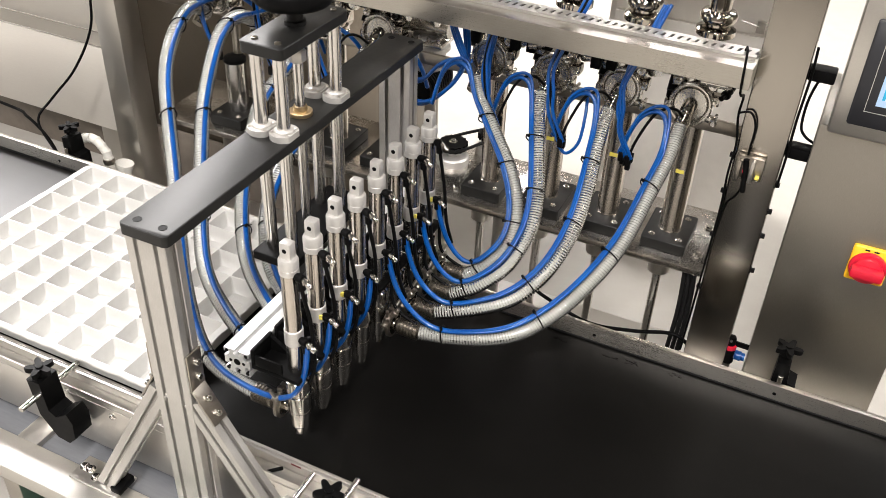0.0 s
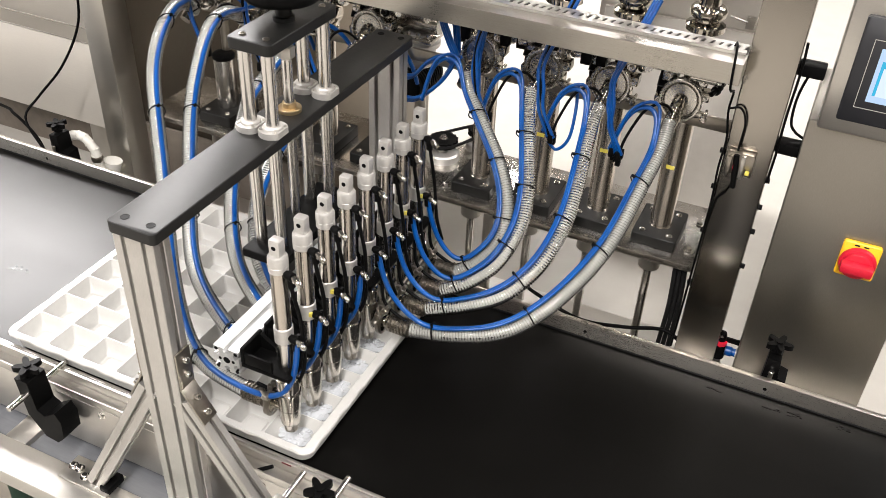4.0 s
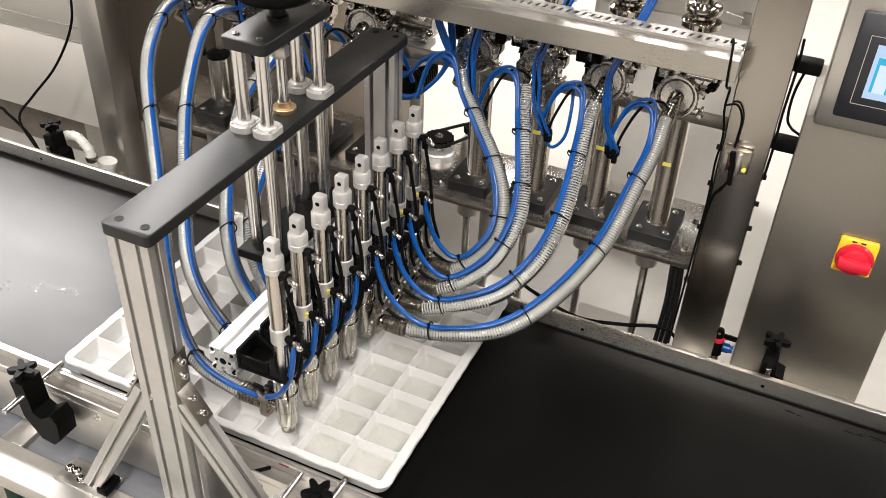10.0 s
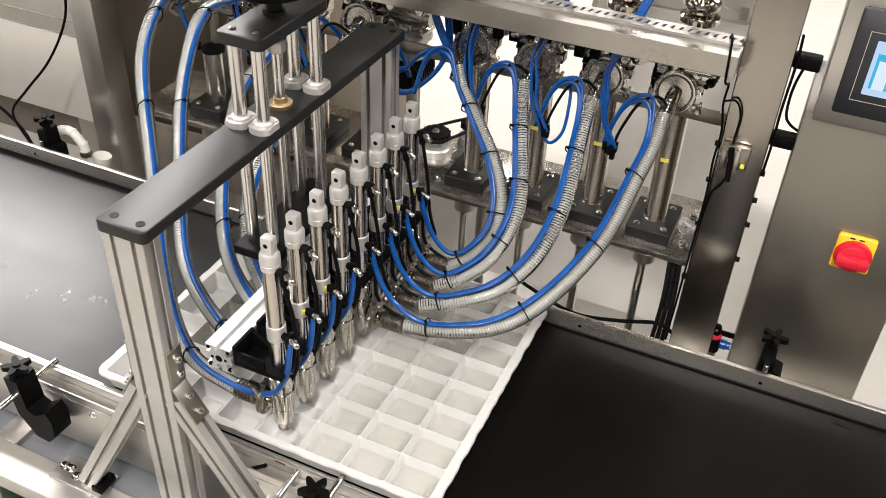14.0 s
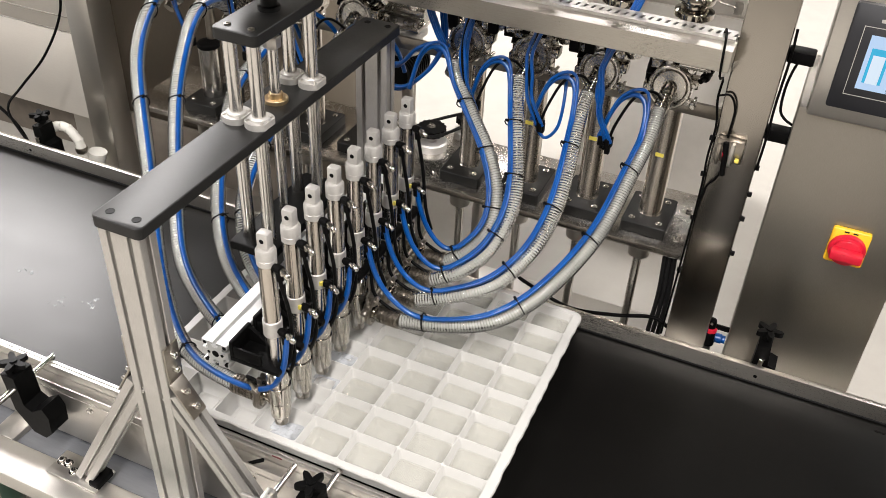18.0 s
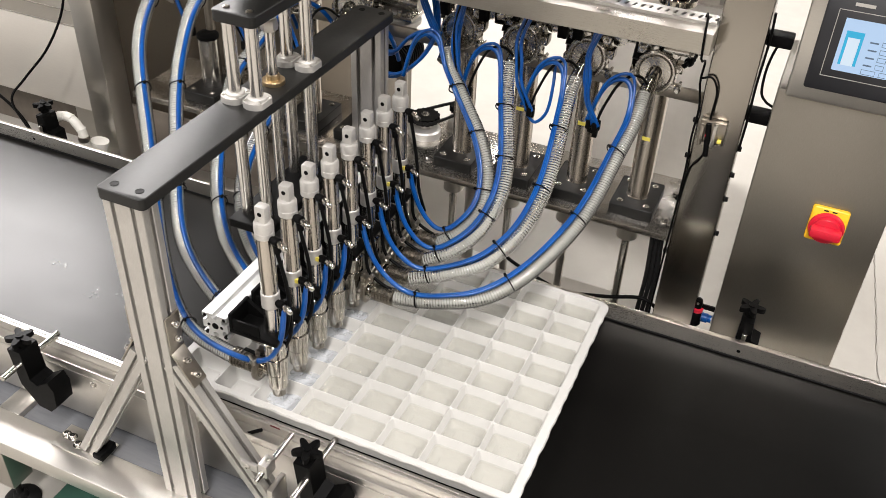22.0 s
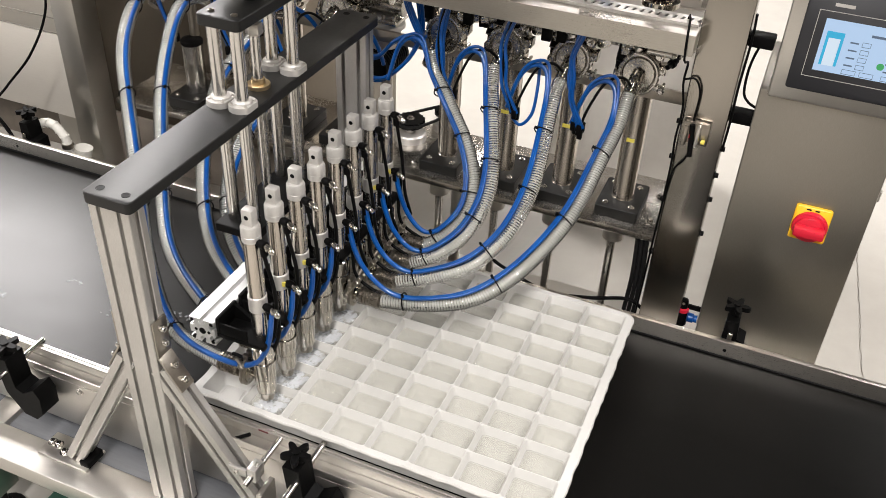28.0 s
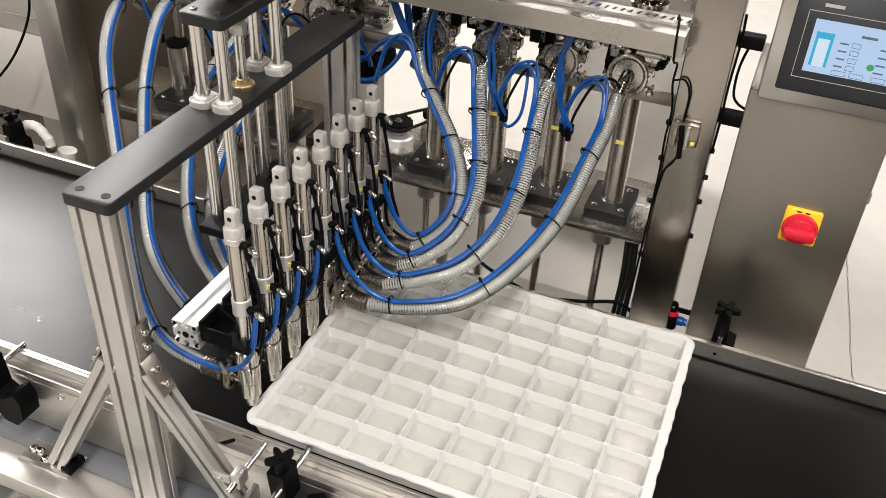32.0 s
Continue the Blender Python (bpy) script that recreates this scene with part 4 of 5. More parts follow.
# a dark sheet added where the cavity below the tank lies in shade
part("apron", box(fresh(), -3.5, -1.43, 1.20, 1.22, FLOOR, -0.12, 0.002), SHADEBROWN, tank, "dark apron standing in for the shade under the tank")
for x in (-2.9, -1.6):
    part("saddle", box(fresh(), x - 0.05, x + 0.05, 1.15, 1.75, FLOOR, 0.02, 0.004), STEEL, tank)

# a dull steel housing between the tank and the dosing units
housing = thing("side_housing", (-1.0, 1.3, FLOOR), "dull brownish sheet-steel housing beside the tank", "housing")
part("body", box(fresh(), -1.425, -0.60, 1.12, 1.90, FLOOR, 0.97, 0.015), HOUSING, housing)
# a low strip in the same shade brown along the housing
part("plinth", box(fresh(), -1.40, -0.62, 1.105, 1.118, FLOOR, -0.15, 0.003), SHADEBROWN, housing)

# hopper over the dosing units, above the view
hopper = thing("feed_hopper", (-0.1, 1.3, 0.9), "stainless feed hopper over the dosing units", "hopper")
hb = fresh()
prism(hb, [(0.86, 0.98), (1.14, 0.98), (1.24, 1.22), (0.76, 1.22)], -0.95, 0.72, Matrix(((0, 0, 1, 0), (1, 0, 0, 0), (0, 1, 0, 0), (0, 0, 0, 1))))
part("body", hb, DARKSTEEL, hopper, "folded stainless hopper body", 0)
part("manifold", rod(fresh(), (-0.95, 0.955, 0.885), (0.62, 0.955, 0.885), 0.035, 24), POLISHED, hopper, "stainless feed manifold pipe")

# geared motor beside the chain drive
motor = thing("gear_motor", (-0.22, 1.02, 0.10), "dark geared motor with a steel gear head on the shelf", "motor")
part("pedestal", rod(fresh(), (-0.222, 1.02, 0.10), (-0.222, 1.02, 0.30), 0.016, 16), DARKSTEEL, motor)
mb = fresh()
lathe(mb, (-0.222, 0.93, 0.325), (-0.222, 2, 0.325), [(0, 0.030), (0.004, 0.040), (0.02, 0.040), (0.021, 0.044), (0.14, 0.044)], 32)
mbody = part("motor_body", mb, PLASTIC, motor, "black ribbed motor body")
for i in range(9):
    part("fin", lathe(fresh(), (-0.222, 0.955 + 0.012 * i, 0.325), (-0.222, 2, 0.325), [(0, 0.044), (0.0, 0.048), (0.004, 0.048), (0.004, 0.044)], 28), PLASTIC, mbody)
gh = fresh()
lathe(gh, (-0.225, 1.0, 0.37), (-0.225, 1.0, 2), [(0, 0.045), (0.03, 0.050), (0.05, 0.050), (0.054, 0.062), (0.066, 0.062), (0.070, 0.045), (0.09, 0.040)], 32)
part("gear_head", gh, WHITEALU, motor, "pale cast gear head")
gb = fresh()
box(gb, -0.275, -0.165, 0.955, 1.035, 0.445, 0.456, 0.002)
for i in range(4):
    hex_bolt(gb, (-0.262 + 0.028 * i, 0.965, 0.456), (0, 0, 1), 0.006, 0.012)
part("cover", gb, CASTSTEEL, motor, "bolted cover plate")
part("shaft_pipe", lathe(fresh(), (-0.36, 1.0, 0.485), (1, 1.0, 0.485), [(0, 0.022), (0.06, 0.022), (0.062, 0.032), (0.074, 0.032), (0.076, 0.024), (0.2, 0.024)], 24), CASTSTEEL, motor, "steel pipe with a collar")

# second cabinet far behind
rear = thing("rear_cabinet", (0.5, 1.85, FLOOR), "pale sheet-metal cabinet with a wire-pull latch, behind the machine", "cabinet")
part("body", box(fresh(), 0.10, 0.60, 1.60, 2.10, FLOOR, 0.95, 0.006), PALEPAINT, rear)
part("door", box(fresh(), 0.12, 0.58, 1.590, 1.600, FLOOR + 0.05, 0.405, 0.003), PALEPAINT, rear, "pale lower door")
part("door", box(fresh(), 0.12, 0.58, 1.590, 1.600, 0.413, 0.93, 0.003), PALEPAINT, rear, "pale upper door")
lt = fresh()
box(lt, 0.535, 0.560, 1.576, 1.590, 0.42, 0.455, 0.002)
rod(lt, (0.49, 1.578, 0.448), (0.54, 1.578, 0.440), 0.003, 8)
part("latch", lt, STEEL, rear, "steel latch with wire pull")

# ---- the control cabinet ----
cabinet = thing("control_cabinet", (0.92, 0.85, FLOOR), "tall stainless control cabinet with operator screen and main switch", "cabinet")
CBY = 0.765
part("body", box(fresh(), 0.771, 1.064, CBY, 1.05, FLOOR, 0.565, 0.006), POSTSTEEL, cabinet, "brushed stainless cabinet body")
part("screen_box", box(fresh(), 0.788, 1.130, CBY - 0.012, 1.0, 0.555, 0.84, 0.006), STEEL, cabinet, "brushed stainless screen housing")
bz = fresh()
plate(bz, 0.817, 1.095, 0.590, 0.800, 0, 0.016, 0.006)
bmesh.ops.transform(bz, matrix=Matrix.Translation((0, CBY - 0.012, 0)) @ pose(0, 0, 0, 90), verts=bz.verts[:])
bezel = part("bezel", bz, surface("charcoal_plastic", (0.007, 0.0075, 0.010), (0.012, 0.0125, 0.016), (0.35, 0.5), 0.0, 90, (1, 1, 1), 0.05), cabinet, "charcoal screen bezel")
BZ = CBY - 0.0285


def screen_material(name, colour, power):
    mat, tree, bsdf = nodes_of(name)
    bsdf.inputs["Base Color"].default_value = (*[c * 0.1 for c in colour], 1)
    bsdf.inputs["Roughness"].default_value = 0.15
    bsdf.inputs["Emission Color"].default_value = (*colour, 1)
    bsdf.inputs["Emission Strength"].default_value = power
    return mat


SCREEN = screen_material("lit_screen", (0.52, 0.72, 1.0), 0.75)
CYAN = screen_material("screen_cyan", (0.02, 0.45, 0.75), 0.8)
DEEPBLUE = screen_material("screen_blue", (0.01, 0.03, 0.75), 0.8)
INK = screen_material("screen_grey", (0.12, 0.18, 0.28), 0.6)
PALE = screen_material("screen_pale", (0.72, 0.86, 1.0), 0.8)
GREENLAMP = screen_material("screen_green", (0.05, 0.5, 0.15), 0.6)


def flat(x0, x1, z0, z1, y, thick=0.0004):
    return box(fresh(), x0, x1, y - thick, y, z0, z1)


def outline(x0, x1, z0, z1, y, w):
    b = fresh()
    for q in ((x0, x1, z0, z0 + w), (x0, x1, z1 - w, z1), (x0, x0 + w, z0 + w, z1 - w), (x1 - w, x1, z0 + w, z1 - w)):
        box(b, q[0], q[1], y - 0.0006, y, q[2], q[3])
    return b


part("bezel_line", outline(0.841, 1.072, 0.622, 0.760, BZ + 0.0005, 0.0012), WHITEALU, bezel, "thin pale line round the screen", 0)
part("maker_mark", flat(0.866, 0.902, 0.770, 0.7765, BZ + 0.0005), WHITEALU, bezel, "pale bar of a worn mark", 0)
scr = part("screen", flat(0.858, 1.058, 0.638, 0.745, BZ), SCREEN, cabinet, "pale blue lit screen", 0)
part("tank_icon", flat(0.866, 0.899, 0.652, 0.721, BZ - 0.0004), CYAN, scr, "cyan tank drawing", 0)
part("tank_inside", flat(0.8715, 0.8935, 0.6515, 0.708, BZ - 0.0008), PALE, scr, "", 0)
LEVELS = [part("level", flat(0.8720, 0.8930, 0.653 + 0.0075 * k, 0.6605 + 0.0075 * k, BZ - 0.0012), DEEPBLUE, scr, "deep blue level bar", 0) for k in range(6)]
for k in range(4):
    z = 0.706 - 0.0155 * k
    part("text_bar", flat(0.912, 0.928, z - 0.002, z + 0.001, BZ - 0.0004), INK, scr, "", 0)
    part("field", outline(0.934, 0.950, z - 0.006, z + 0.004, BZ - 0.0004, 0.0008), INK, scr, "", 0)
    part("text_bar", flat(0.985, 1.003, z - 0.002, z + 0.001, BZ - 0.0004), INK, scr, "", 0)
part("text_bar", flat(0.946, 0.975, 0.722, 0.727, BZ - 0.0004), INK, scr, "", 0)
for x in (0.912, 0.945, 0.985, 1.02):
    part("button", outline(x, x + 0.026, 0.640, 0.650, BZ - 0.0004, 0.0008), INK, scr, "", 0)
part("lamp_icon", rod(fresh(), (0.978, BZ - 0.0006, 0.668), (0.978, BZ, 0.668), 0.007, 20), GREENLAMP, scr, "green status lamp", 0)

SWX, SWZ = 0.950, 0.276
spb = plate(fresh(), SWX - 0.039, SWX + 0.039, SWZ - 0.043, SWZ + 0.043, 0, 0.012, 0.006)
bmesh.ops.transform(spb, matrix=Matrix.Translation((0, CBY, 0)) @ pose(0, 0, 0, 90), verts=spb.verts[:])
sw = part("switch_plate", spb, YELLOW, cabinet, "yellow main switch plate")
part("switch_collar", lathe(fresh(), (SWX, CBY - 0.012, SWZ - 0.004), (SWX, 0, SWZ - 0.004), [(0, 0.038), (0.005, 0.038), (0.008, 0.036), (0.009, 0.030)], 36), RED, sw)
kb = fresh()
lathe(kb, (SWX, CBY - 0.019, SWZ - 0.004), (SWX, 0, SWZ - 0.004), [(0, 0.031), (0.010, 0.030), (0.012, 0.027)], 32)
box(kb, SWX - 0.033, SWX + 0.033, CBY - 0.052, CBY - 0.026, SWZ - 0.014, SWZ + 0.008, 0.005)
part("switch_knob", kb, RED, sw, "red rotary switch knob")
for dx in (-0.016, 0.002):
    part("mark", flat(SWX + dx, SWX + dx + 0.010, SWZ + 0.036, SWZ + 0.0395, CBY - 0.0121), RUBBER, sw, "", 0)
for z in (0.650, 0.472):
    part("bracket", box(fresh(), 0.7235, 0.776, 0.79, 0.83, z - 0.013, z + 0.013, 0.004), PLASTIC, cabinet, "black spacer bracket")
for x, z in ((1.058, 0.36),):
    part("hinge", rod(fresh(), (1.066, 0.80, z - 0.012), (1.066, 0.80, z + 0.012), 0.006, 12), STEEL, cabinet)

# ---- product hoses: clear plastic on a steel spring, an air tube tied along each ----
HOSES = [
    [(-0.083, -0.032, 0.118), (-0.214, -0.010, 0.132), (-0.335, 0.088, 0.196), (-0.414, 0.178, 0.260), (-0.488, 0.269, 0.328), (-0.584, 0.380, 0.411), (-0.659, 0.475, 0.472), (-0.714, 0.589, 0.517), (-0.783, 0.738, 0.512), (-0.810, 0.825, 0.456)],
    [(-0.083, 0.045, 0.118), (-0.196, 0.078, 0.144), (-0.321, 0.140, 0.201), (-0.388, 0.221, 0.267), (-0.444, 0.307, 0.335), (-0.511, 0.415, 0.423), (-0.553, 0.511, 0.487), (-0.590, 0.617, 0.539), (-0.629, 0.752, 0.513), (-0.645, 0.825, 0.456)],
    [(-0.083, 0.122, 0.118), (-0.165, 0.163, 0.136), (-0.267, 0.223, 0.164), (-0.332, 0.288, 0.198), (-0.384, 0.361, 0.236), (-0.437, 0.458, 0.287), (-0.471, 0.540, 0.328), (-0.498, 0.624, 0.370), (-0.492, 0.739, 0.411), (-0.480, 0.825, 0.456)],
    [(-0.083, 0.200, 0.118), (-0.166, 0.217, 0.129), (-0.252, 0.271, 0.166), (-0.302, 0.332, 0.204), (-0.336, 0.401, 0.244), (-0.353, 0.496, 0.293), (-0.351, 0.575, 0.329), (-0.341, 0.654, 0.365), (-0.325, 0.750, 0.412), (-0.315, 0.825, 0.456)],
    [(0.127, 0.277, 0.118), (0.210, 0.289, 0.127), (0.308, 0.324, 0.144), (0.368, 0.375, 0.175), (0.412, 0.437, 0.214), (0.452, 0.521, 0.266), (0.470, 0.591, 0.311), (0.479, 0.662, 0.356), (0.492, 0.753, 0.411), (0.491, 0.825, 0.456)],
    [(0.127, 0.354, 0.118), (0.191, 0.371, 0.137), (0.267, 0.409, 0.161), (0.310, 0.456, 0.192), (0.337, 0.510, 0.229), (0.349, 0.582, 0.280), (0.347, 0.639, 0.322), (0.340, 0.695, 0.364), (0.329, 0.766, 0.416), (0.326, 0.825, 0.456)],
    [(0.127, 0.431, 0.118), (0.176, 0.448, 0.141), (0.226, 0.490, 0.179), (0.246, 0.533, 0.216), (0.252, 0.579, 0.255), (0.239, 0.635, 0.303), (0.220, 0.679, 0.341), (0.200, 0.722, 0.378), (0.174, 0.778, 0.422), (0.161, 0.825, 0.456)],
    [(0.127, 0.508, 0.118), (0.168, 0.523, 0.147), (0.205, 0.566, 0.193), (0.205, 0.604, 0.237), (0.186, 0.641, 0.280), (0.148, 0.681, 0.328), (0.109, 0.711, 0.362), (0.071, 0.742, 0.394), (0.023, 0.784, 0.430), (-0.004, 0.825, 0.456)],
]
HR = 0.0165
HOSELIQUID = surface("cloudy_hose_liquid", (0.40, 0.395, 0.37), (0.70, 0.695, 0.66), (0.05, 0.12), 0.0, 90, (1, 1, 1), 0.0, 14, 0.50)


def see_through(mat, solid):
    """Let part of the light pass a cloudy liquid."""
    tree = mat.node_tree
    mix = tree.nodes.new("ShaderNodeMixShader")
    mix.inputs[0].default_value = solid
    tree.links.new(tree.nodes.new("ShaderNodeBsdfTransparent").outputs[0], mix.inputs[1])
    tree.links.new(tree.nodes["Principled BSDF"].outputs[0], mix.inputs[2])
    tree.links.new(mix.outputs[0], tree.nodes["Material Output"].inputs[0])


see_through(HOSELIQUID, 0.70)
MILKYHOSE = surface("milky_hose_liquid", (0.62, 0.615, 0.59), (0.82, 0.815, 0.79), (0.05, 0.12), 0.0, 90, (1, 1, 1), 0.0, 14, 0.50)
see_through(MILKYHOSE, 0.82)


def relaxed(ctrl, n, rounds):
    """A line through control points, with its kinks eased out."""
    pts, _ = curve_points(ctrl, n)
    for _ in range(rounds):
        pts = [pts[0], pts[1]] + [(a + b * 2 + c) / 4 for a, b, c in zip(pts[1:], pts[2:], pts[3:])] + [pts[-1]]
    return pts


def ribbed(bm, pts, r, seg):
    """The hose wall: a tube that swells a little between the turns of its spring."""
    fine, run = curve_points(pts, 64)
    fine, _ = curve_points(pts, int(run / 0.00155))
    rings = []
    for i, (p, u, v, _) in enumerate(moving_frames(fine)):
        q = r + 0.0008 * math.cos(math.pi * i / 2)
        rings.append([bm.verts.new(p + (u * math.cos(2 * math.pi * a / seg) + v * math.sin(2 * math.pi * a / seg)) * q) for a in range(seg)])
    for a, b in zip(rings, rings[1:]):
        for i in range(seg):
            bm.faces.new((a[i], a[(i + 1) % seg], b[(i + 1) % seg], b[i])).smooth = True
    return bm


for k, ctrl in enumerate(HOSES):
    pts, n = curve_points(ctrl, 64)
    for _ in range(6):
        pts = [pts[0]] + [(a + b * 2 + c) / 4 for a, b, c in zip(pts, pts[1:], pts[2:])] + [pts[-1]]
    left = k < 4
    t = thing("product_hose", pts[0], "clear spring-reinforced plastic hose tied to an air tube", "hose", "product hoses")
    part("clear_wall", ribbed(fresh(), pts, HR, 18), CLEAR, t, "clear flexible plastic wall")
    part("liquid", sweep(fresh(), pts, HR - 0.0028, 14), MILKYHOSE if left else HOSELIQUID, t, "milky liquid standing in the hose" if left else "cloudy liquid standing in the hose")
    part("spring", coil(fresh(), pts, HR - 0.0004, 0.0060, 0.0006), WIRE, t, "fine steel wire spring")
    if k == 4:
        # worn printing along the hose, as plain bars
        eye_side = Vector((0.35, -0.7, 0.25))
        for j in range(22):
            if j % 5 == 4:
                continue
            m = 5.5 + j * 0.46
            i0, f0 = int(m), m - int(m)
            p, (_, _, _, d) = pts[i0].lerp(pts[i0 + 1], f0), moving_frames(pts)[i0]
            o = (eye_side - d * eye_side.dot(d)).normalized()
            w = d.cross(o)
            b = fresh()
            vs = [b.verts.new(p + o * (HR + 0.0014 + h) + d * e * (0.0012 + 0.0009 * (j % 4 == 1)) + w * g * (0.0015 if j % 3 else 0.0009)) for h in (0, 0.0004) for e, g in ((-1, -1), (1, -1), (1, 1), (-1, 1))]
            for q in ((0, 1, 2, 3), (4, 5, 6, 7), (0, 1, 5, 4), (1, 2, 6, 5), (2, 3, 7, 6), (3, 0, 4, 7)):
                b.faces.new([vs[i] for i in q])
            part("print_mark", b, RUBBER, t, "", 0)
    # the air tube lies on the inner side of the bend
    side = Vector((0.75, -0.55, 0.45)) if left else Vector((-0.62, -0.42, 0.66))
    tube_pts = []
    for p, u, v, d in moving_frames(pts):
        s = (side - d * side.dot(d)).normalized()
        tube_pts.append(p + s * (HR + 0.0066))
    # from the cylinder's lower fitting down to the hose, along it, and off at the valve
    q = NOZZLES[k][0]
    a = Vector((0.96, -0.22, 0)).normalized()
    f = Vector((q.x, q.y, 0.304)) + a * 0.030
    if left:
        lead = [f, f + Vector((0.004, -0.004, -0.05)), f + Vector((-0.016, -0.014, -0.125)), f + Vector((-0.065, -0.012, -0.165)), tube_pts[3]]
    else:
        lead = [f, f + Vector((0.006, 0.0, -0.04)), f + Vector((0.03, 0.004, -0.11)), tube_pts[2] + Vector((-0.004, 0, 0.006))]
    tail = tube_pts[5:-3:4]
    end = tube_pts[-3]
    if left:
        off = [end + Vector((0.012, 0.02, 0.035)), end + Vector((0.06, 0.05, 0.05)), end + Vector((0.11, 0.09, -0.02)), end + Vector((0.12, 0.12, -0.10))]
    else:
        off = [end + Vector((-0.012, 0.004, 0.035)), end + Vector((-0.04, 0.0, 0.045)), end + Vector((-0.075, 0.0, 0.012)), end + Vector((-0.095, 0.0, -0.055)), end + Vector((-0.103, 0.0, -0.085))]
    single("air_tube", sweep(fresh(), relaxed(lead + tail + off, 120, 14), 0.0057, 12), BLUE, "glossy blue plastic air tube tied along a hose", "tube", "blue air tubes")
    if not left:
        w2 = Vector((0.5, -0.5, 0.5)) * 0.0088
        single("air_tube", line(fresh(), [p + w2 for p in tail] + [p + Vector((0.004, -0.006, 0.008)) for p in off], 0.0038, 90, 8), BLUE, "thin air tube running beside a thicker blue one", "tube", "blue air tubes")
    for m in ((4, 20, 36, 50) if not left else (6, 22, 36, 50, 60)):
        p, (_, u, v, d) = (pts[m] + tube_pts[m]) / 2, moving_frames(pts)[m]
        s = (tube_pts[m] - pts[m]).normalized()
        w = d.cross(s)
        ring = []
        for i in range(28):
            an = 2 * math.pi * i / 28
            ring.append(p + s * (0.0235 * math.cos(an)) + w * ((0.0178 - 0.004 * math.cos(an)) * math.sin(an)))
        ring.append(ring[0])
        tie = sweep(fresh(), ring, 0.0016, 6, False)
        head = tube_pts[m] + s * 0.008
        rod(tie, head - s * 0.002, head + s * 0.006, 0.0032, 6)
        rod(tie, head, head + (s * 0.6 + w * 0.8) * 0.014, 0.0010, 5)
        part("cable_tie", tie, PLASTIC, t, "black cable tie")

# thin black tubes from the upper fittings of the nozzle cylinders
for k in range(8):
    q = NOZZLES[k][0]
    a = Vector((0.96, -0.22, 0)).normalized()
    f = Vector((q.x, q.y, 0.448)) + a * 0.026
    g = Vector((q.x, q.y, 0))
    if k < 4:
        path = [f, f + Vector((0.006, -0.003, -0.03)), f + Vector((0.014, 0.004, -0.10)), f + Vector((0.010, 0.010, -0.17)), f + Vector((-0.006, 0.006, -0.235)), f + Vector((-0.05, 0.0, -0.29)), f + Vector((-0.10, 0.01, -0.305))]
    else:
        path = [f, f + Vector((0.006, 0.0, -0.03)), f + Vector((0.016, 0.006, -0.11)), f + Vector((0.022, 0.012, -0.20)), f + Vector((0.03, 0.03, -0.27))]
    single("air_tube", line(fresh(), path, 0.0038, 40, 8), PLASTIC, "thin black plastic air tube from a cylinder fitting", "tube", "black air tubes")

    lo = Vector((q.x, q.y, 0.304)) + a * 0.022
    s = 1 if k >= 4 else -1
    path = [lo + Vector((0.004, 0.014, 0.0)), lo + Vector((0.012, 0.016, -0.04)), lo + Vector((0.008, 0.014, -0.09)), lo + Vector((0.02 * s, 0.010, -0.145)), lo + Vector((0.075 * s, 0.006, -0.172))]
    single("air_tube", line(fresh(), path, 0.0038, 36, 8), PLASTIC, "thin black plastic air tube bent beside a nozzle", "tube", "black air tubes")

# tube bundles that hang from the valves and rise behind the beam
for k, x in enumerate(UNITS):
    if k in (3, 7):
        continue
    dx = x - 0.341
    b = fresh()
    base = Vector((0.392 + dx, 0.785, 0.366))
    for i in range(6):
        o = Vector((random.uniform(-0.012, 0.014), random.uniform(-0.008, 0.008), random.uniform(-0.016, 0.014)))
        box(b, base.x + o.x - 0.006, base.x + o.x + 0.006, base.y + o.y - 0.006, base.y + o.y + 0.006, base.z + o.z - 0.012, base.z + o.z + 0.012, 0.002)
    single("tube_joint", b, PLASTIC, "clump of black push-in tube joints hanging below a valve", "fitting", "tube joints")
    for j in range(3):
        w = Vector((0.0075 * j, -0.004 * j, 0.003 * j))
        jit = random.uniform(-0.006, 0.006)
        path = [base + w, Vector((0.366 + dx + jit, 0.782, 0.431)) + w, Vector((0.357 + dx, 0.78, 0.486)) + w, Vector((0.356 + dx + jit, 0.78, 0.54)) + w, Vector((0.368 + dx, 0.785, 0.596)) + w, Vector((0.39 + dx, 0.80, 0.655)) + w, Vector((0.41 + dx, 0.83, 0.72)) + w]
        single("air_tube", line(fresh(), path, 0.0042, 50, 8), BLUE if j != 1 or k == 6 else PLASTIC, "air tube rising from a joint to the beam", "tube", "riser tubes")
    path = [base + Vector((0.008, 0, 0.01)), base + Vector((0.015, 0.01, 0.045)), base + Vector((0.04, 0.014, 0.108)), base + Vector((0.065, 0.014, 0.136)), base + Vector((0.088, 0.02, 0.138)), base + Vector((0.10, 0.05, 0.11))]
    single("air_tube", line(fresh(), path, 0.0034, 40, 8), PLASTIC, "thin black air tube looping to a valve", "tube", "valve tubes")
    if k == 5:
        path = [base + Vector((0.0, 0, -0.01)), base + Vector((0.024, 0, -0.026)), base + Vector((0.05, 0, 0.01)), base + Vector((0.052, 0.02, 0.07)), base + Vector((0.04, 0.06, 0.12))]
        single("air_tube", line(fresh(), path, 0.0040, 40, 8), BLUE, "short blue air tube loop under a valve", "tube", "valve tubes")
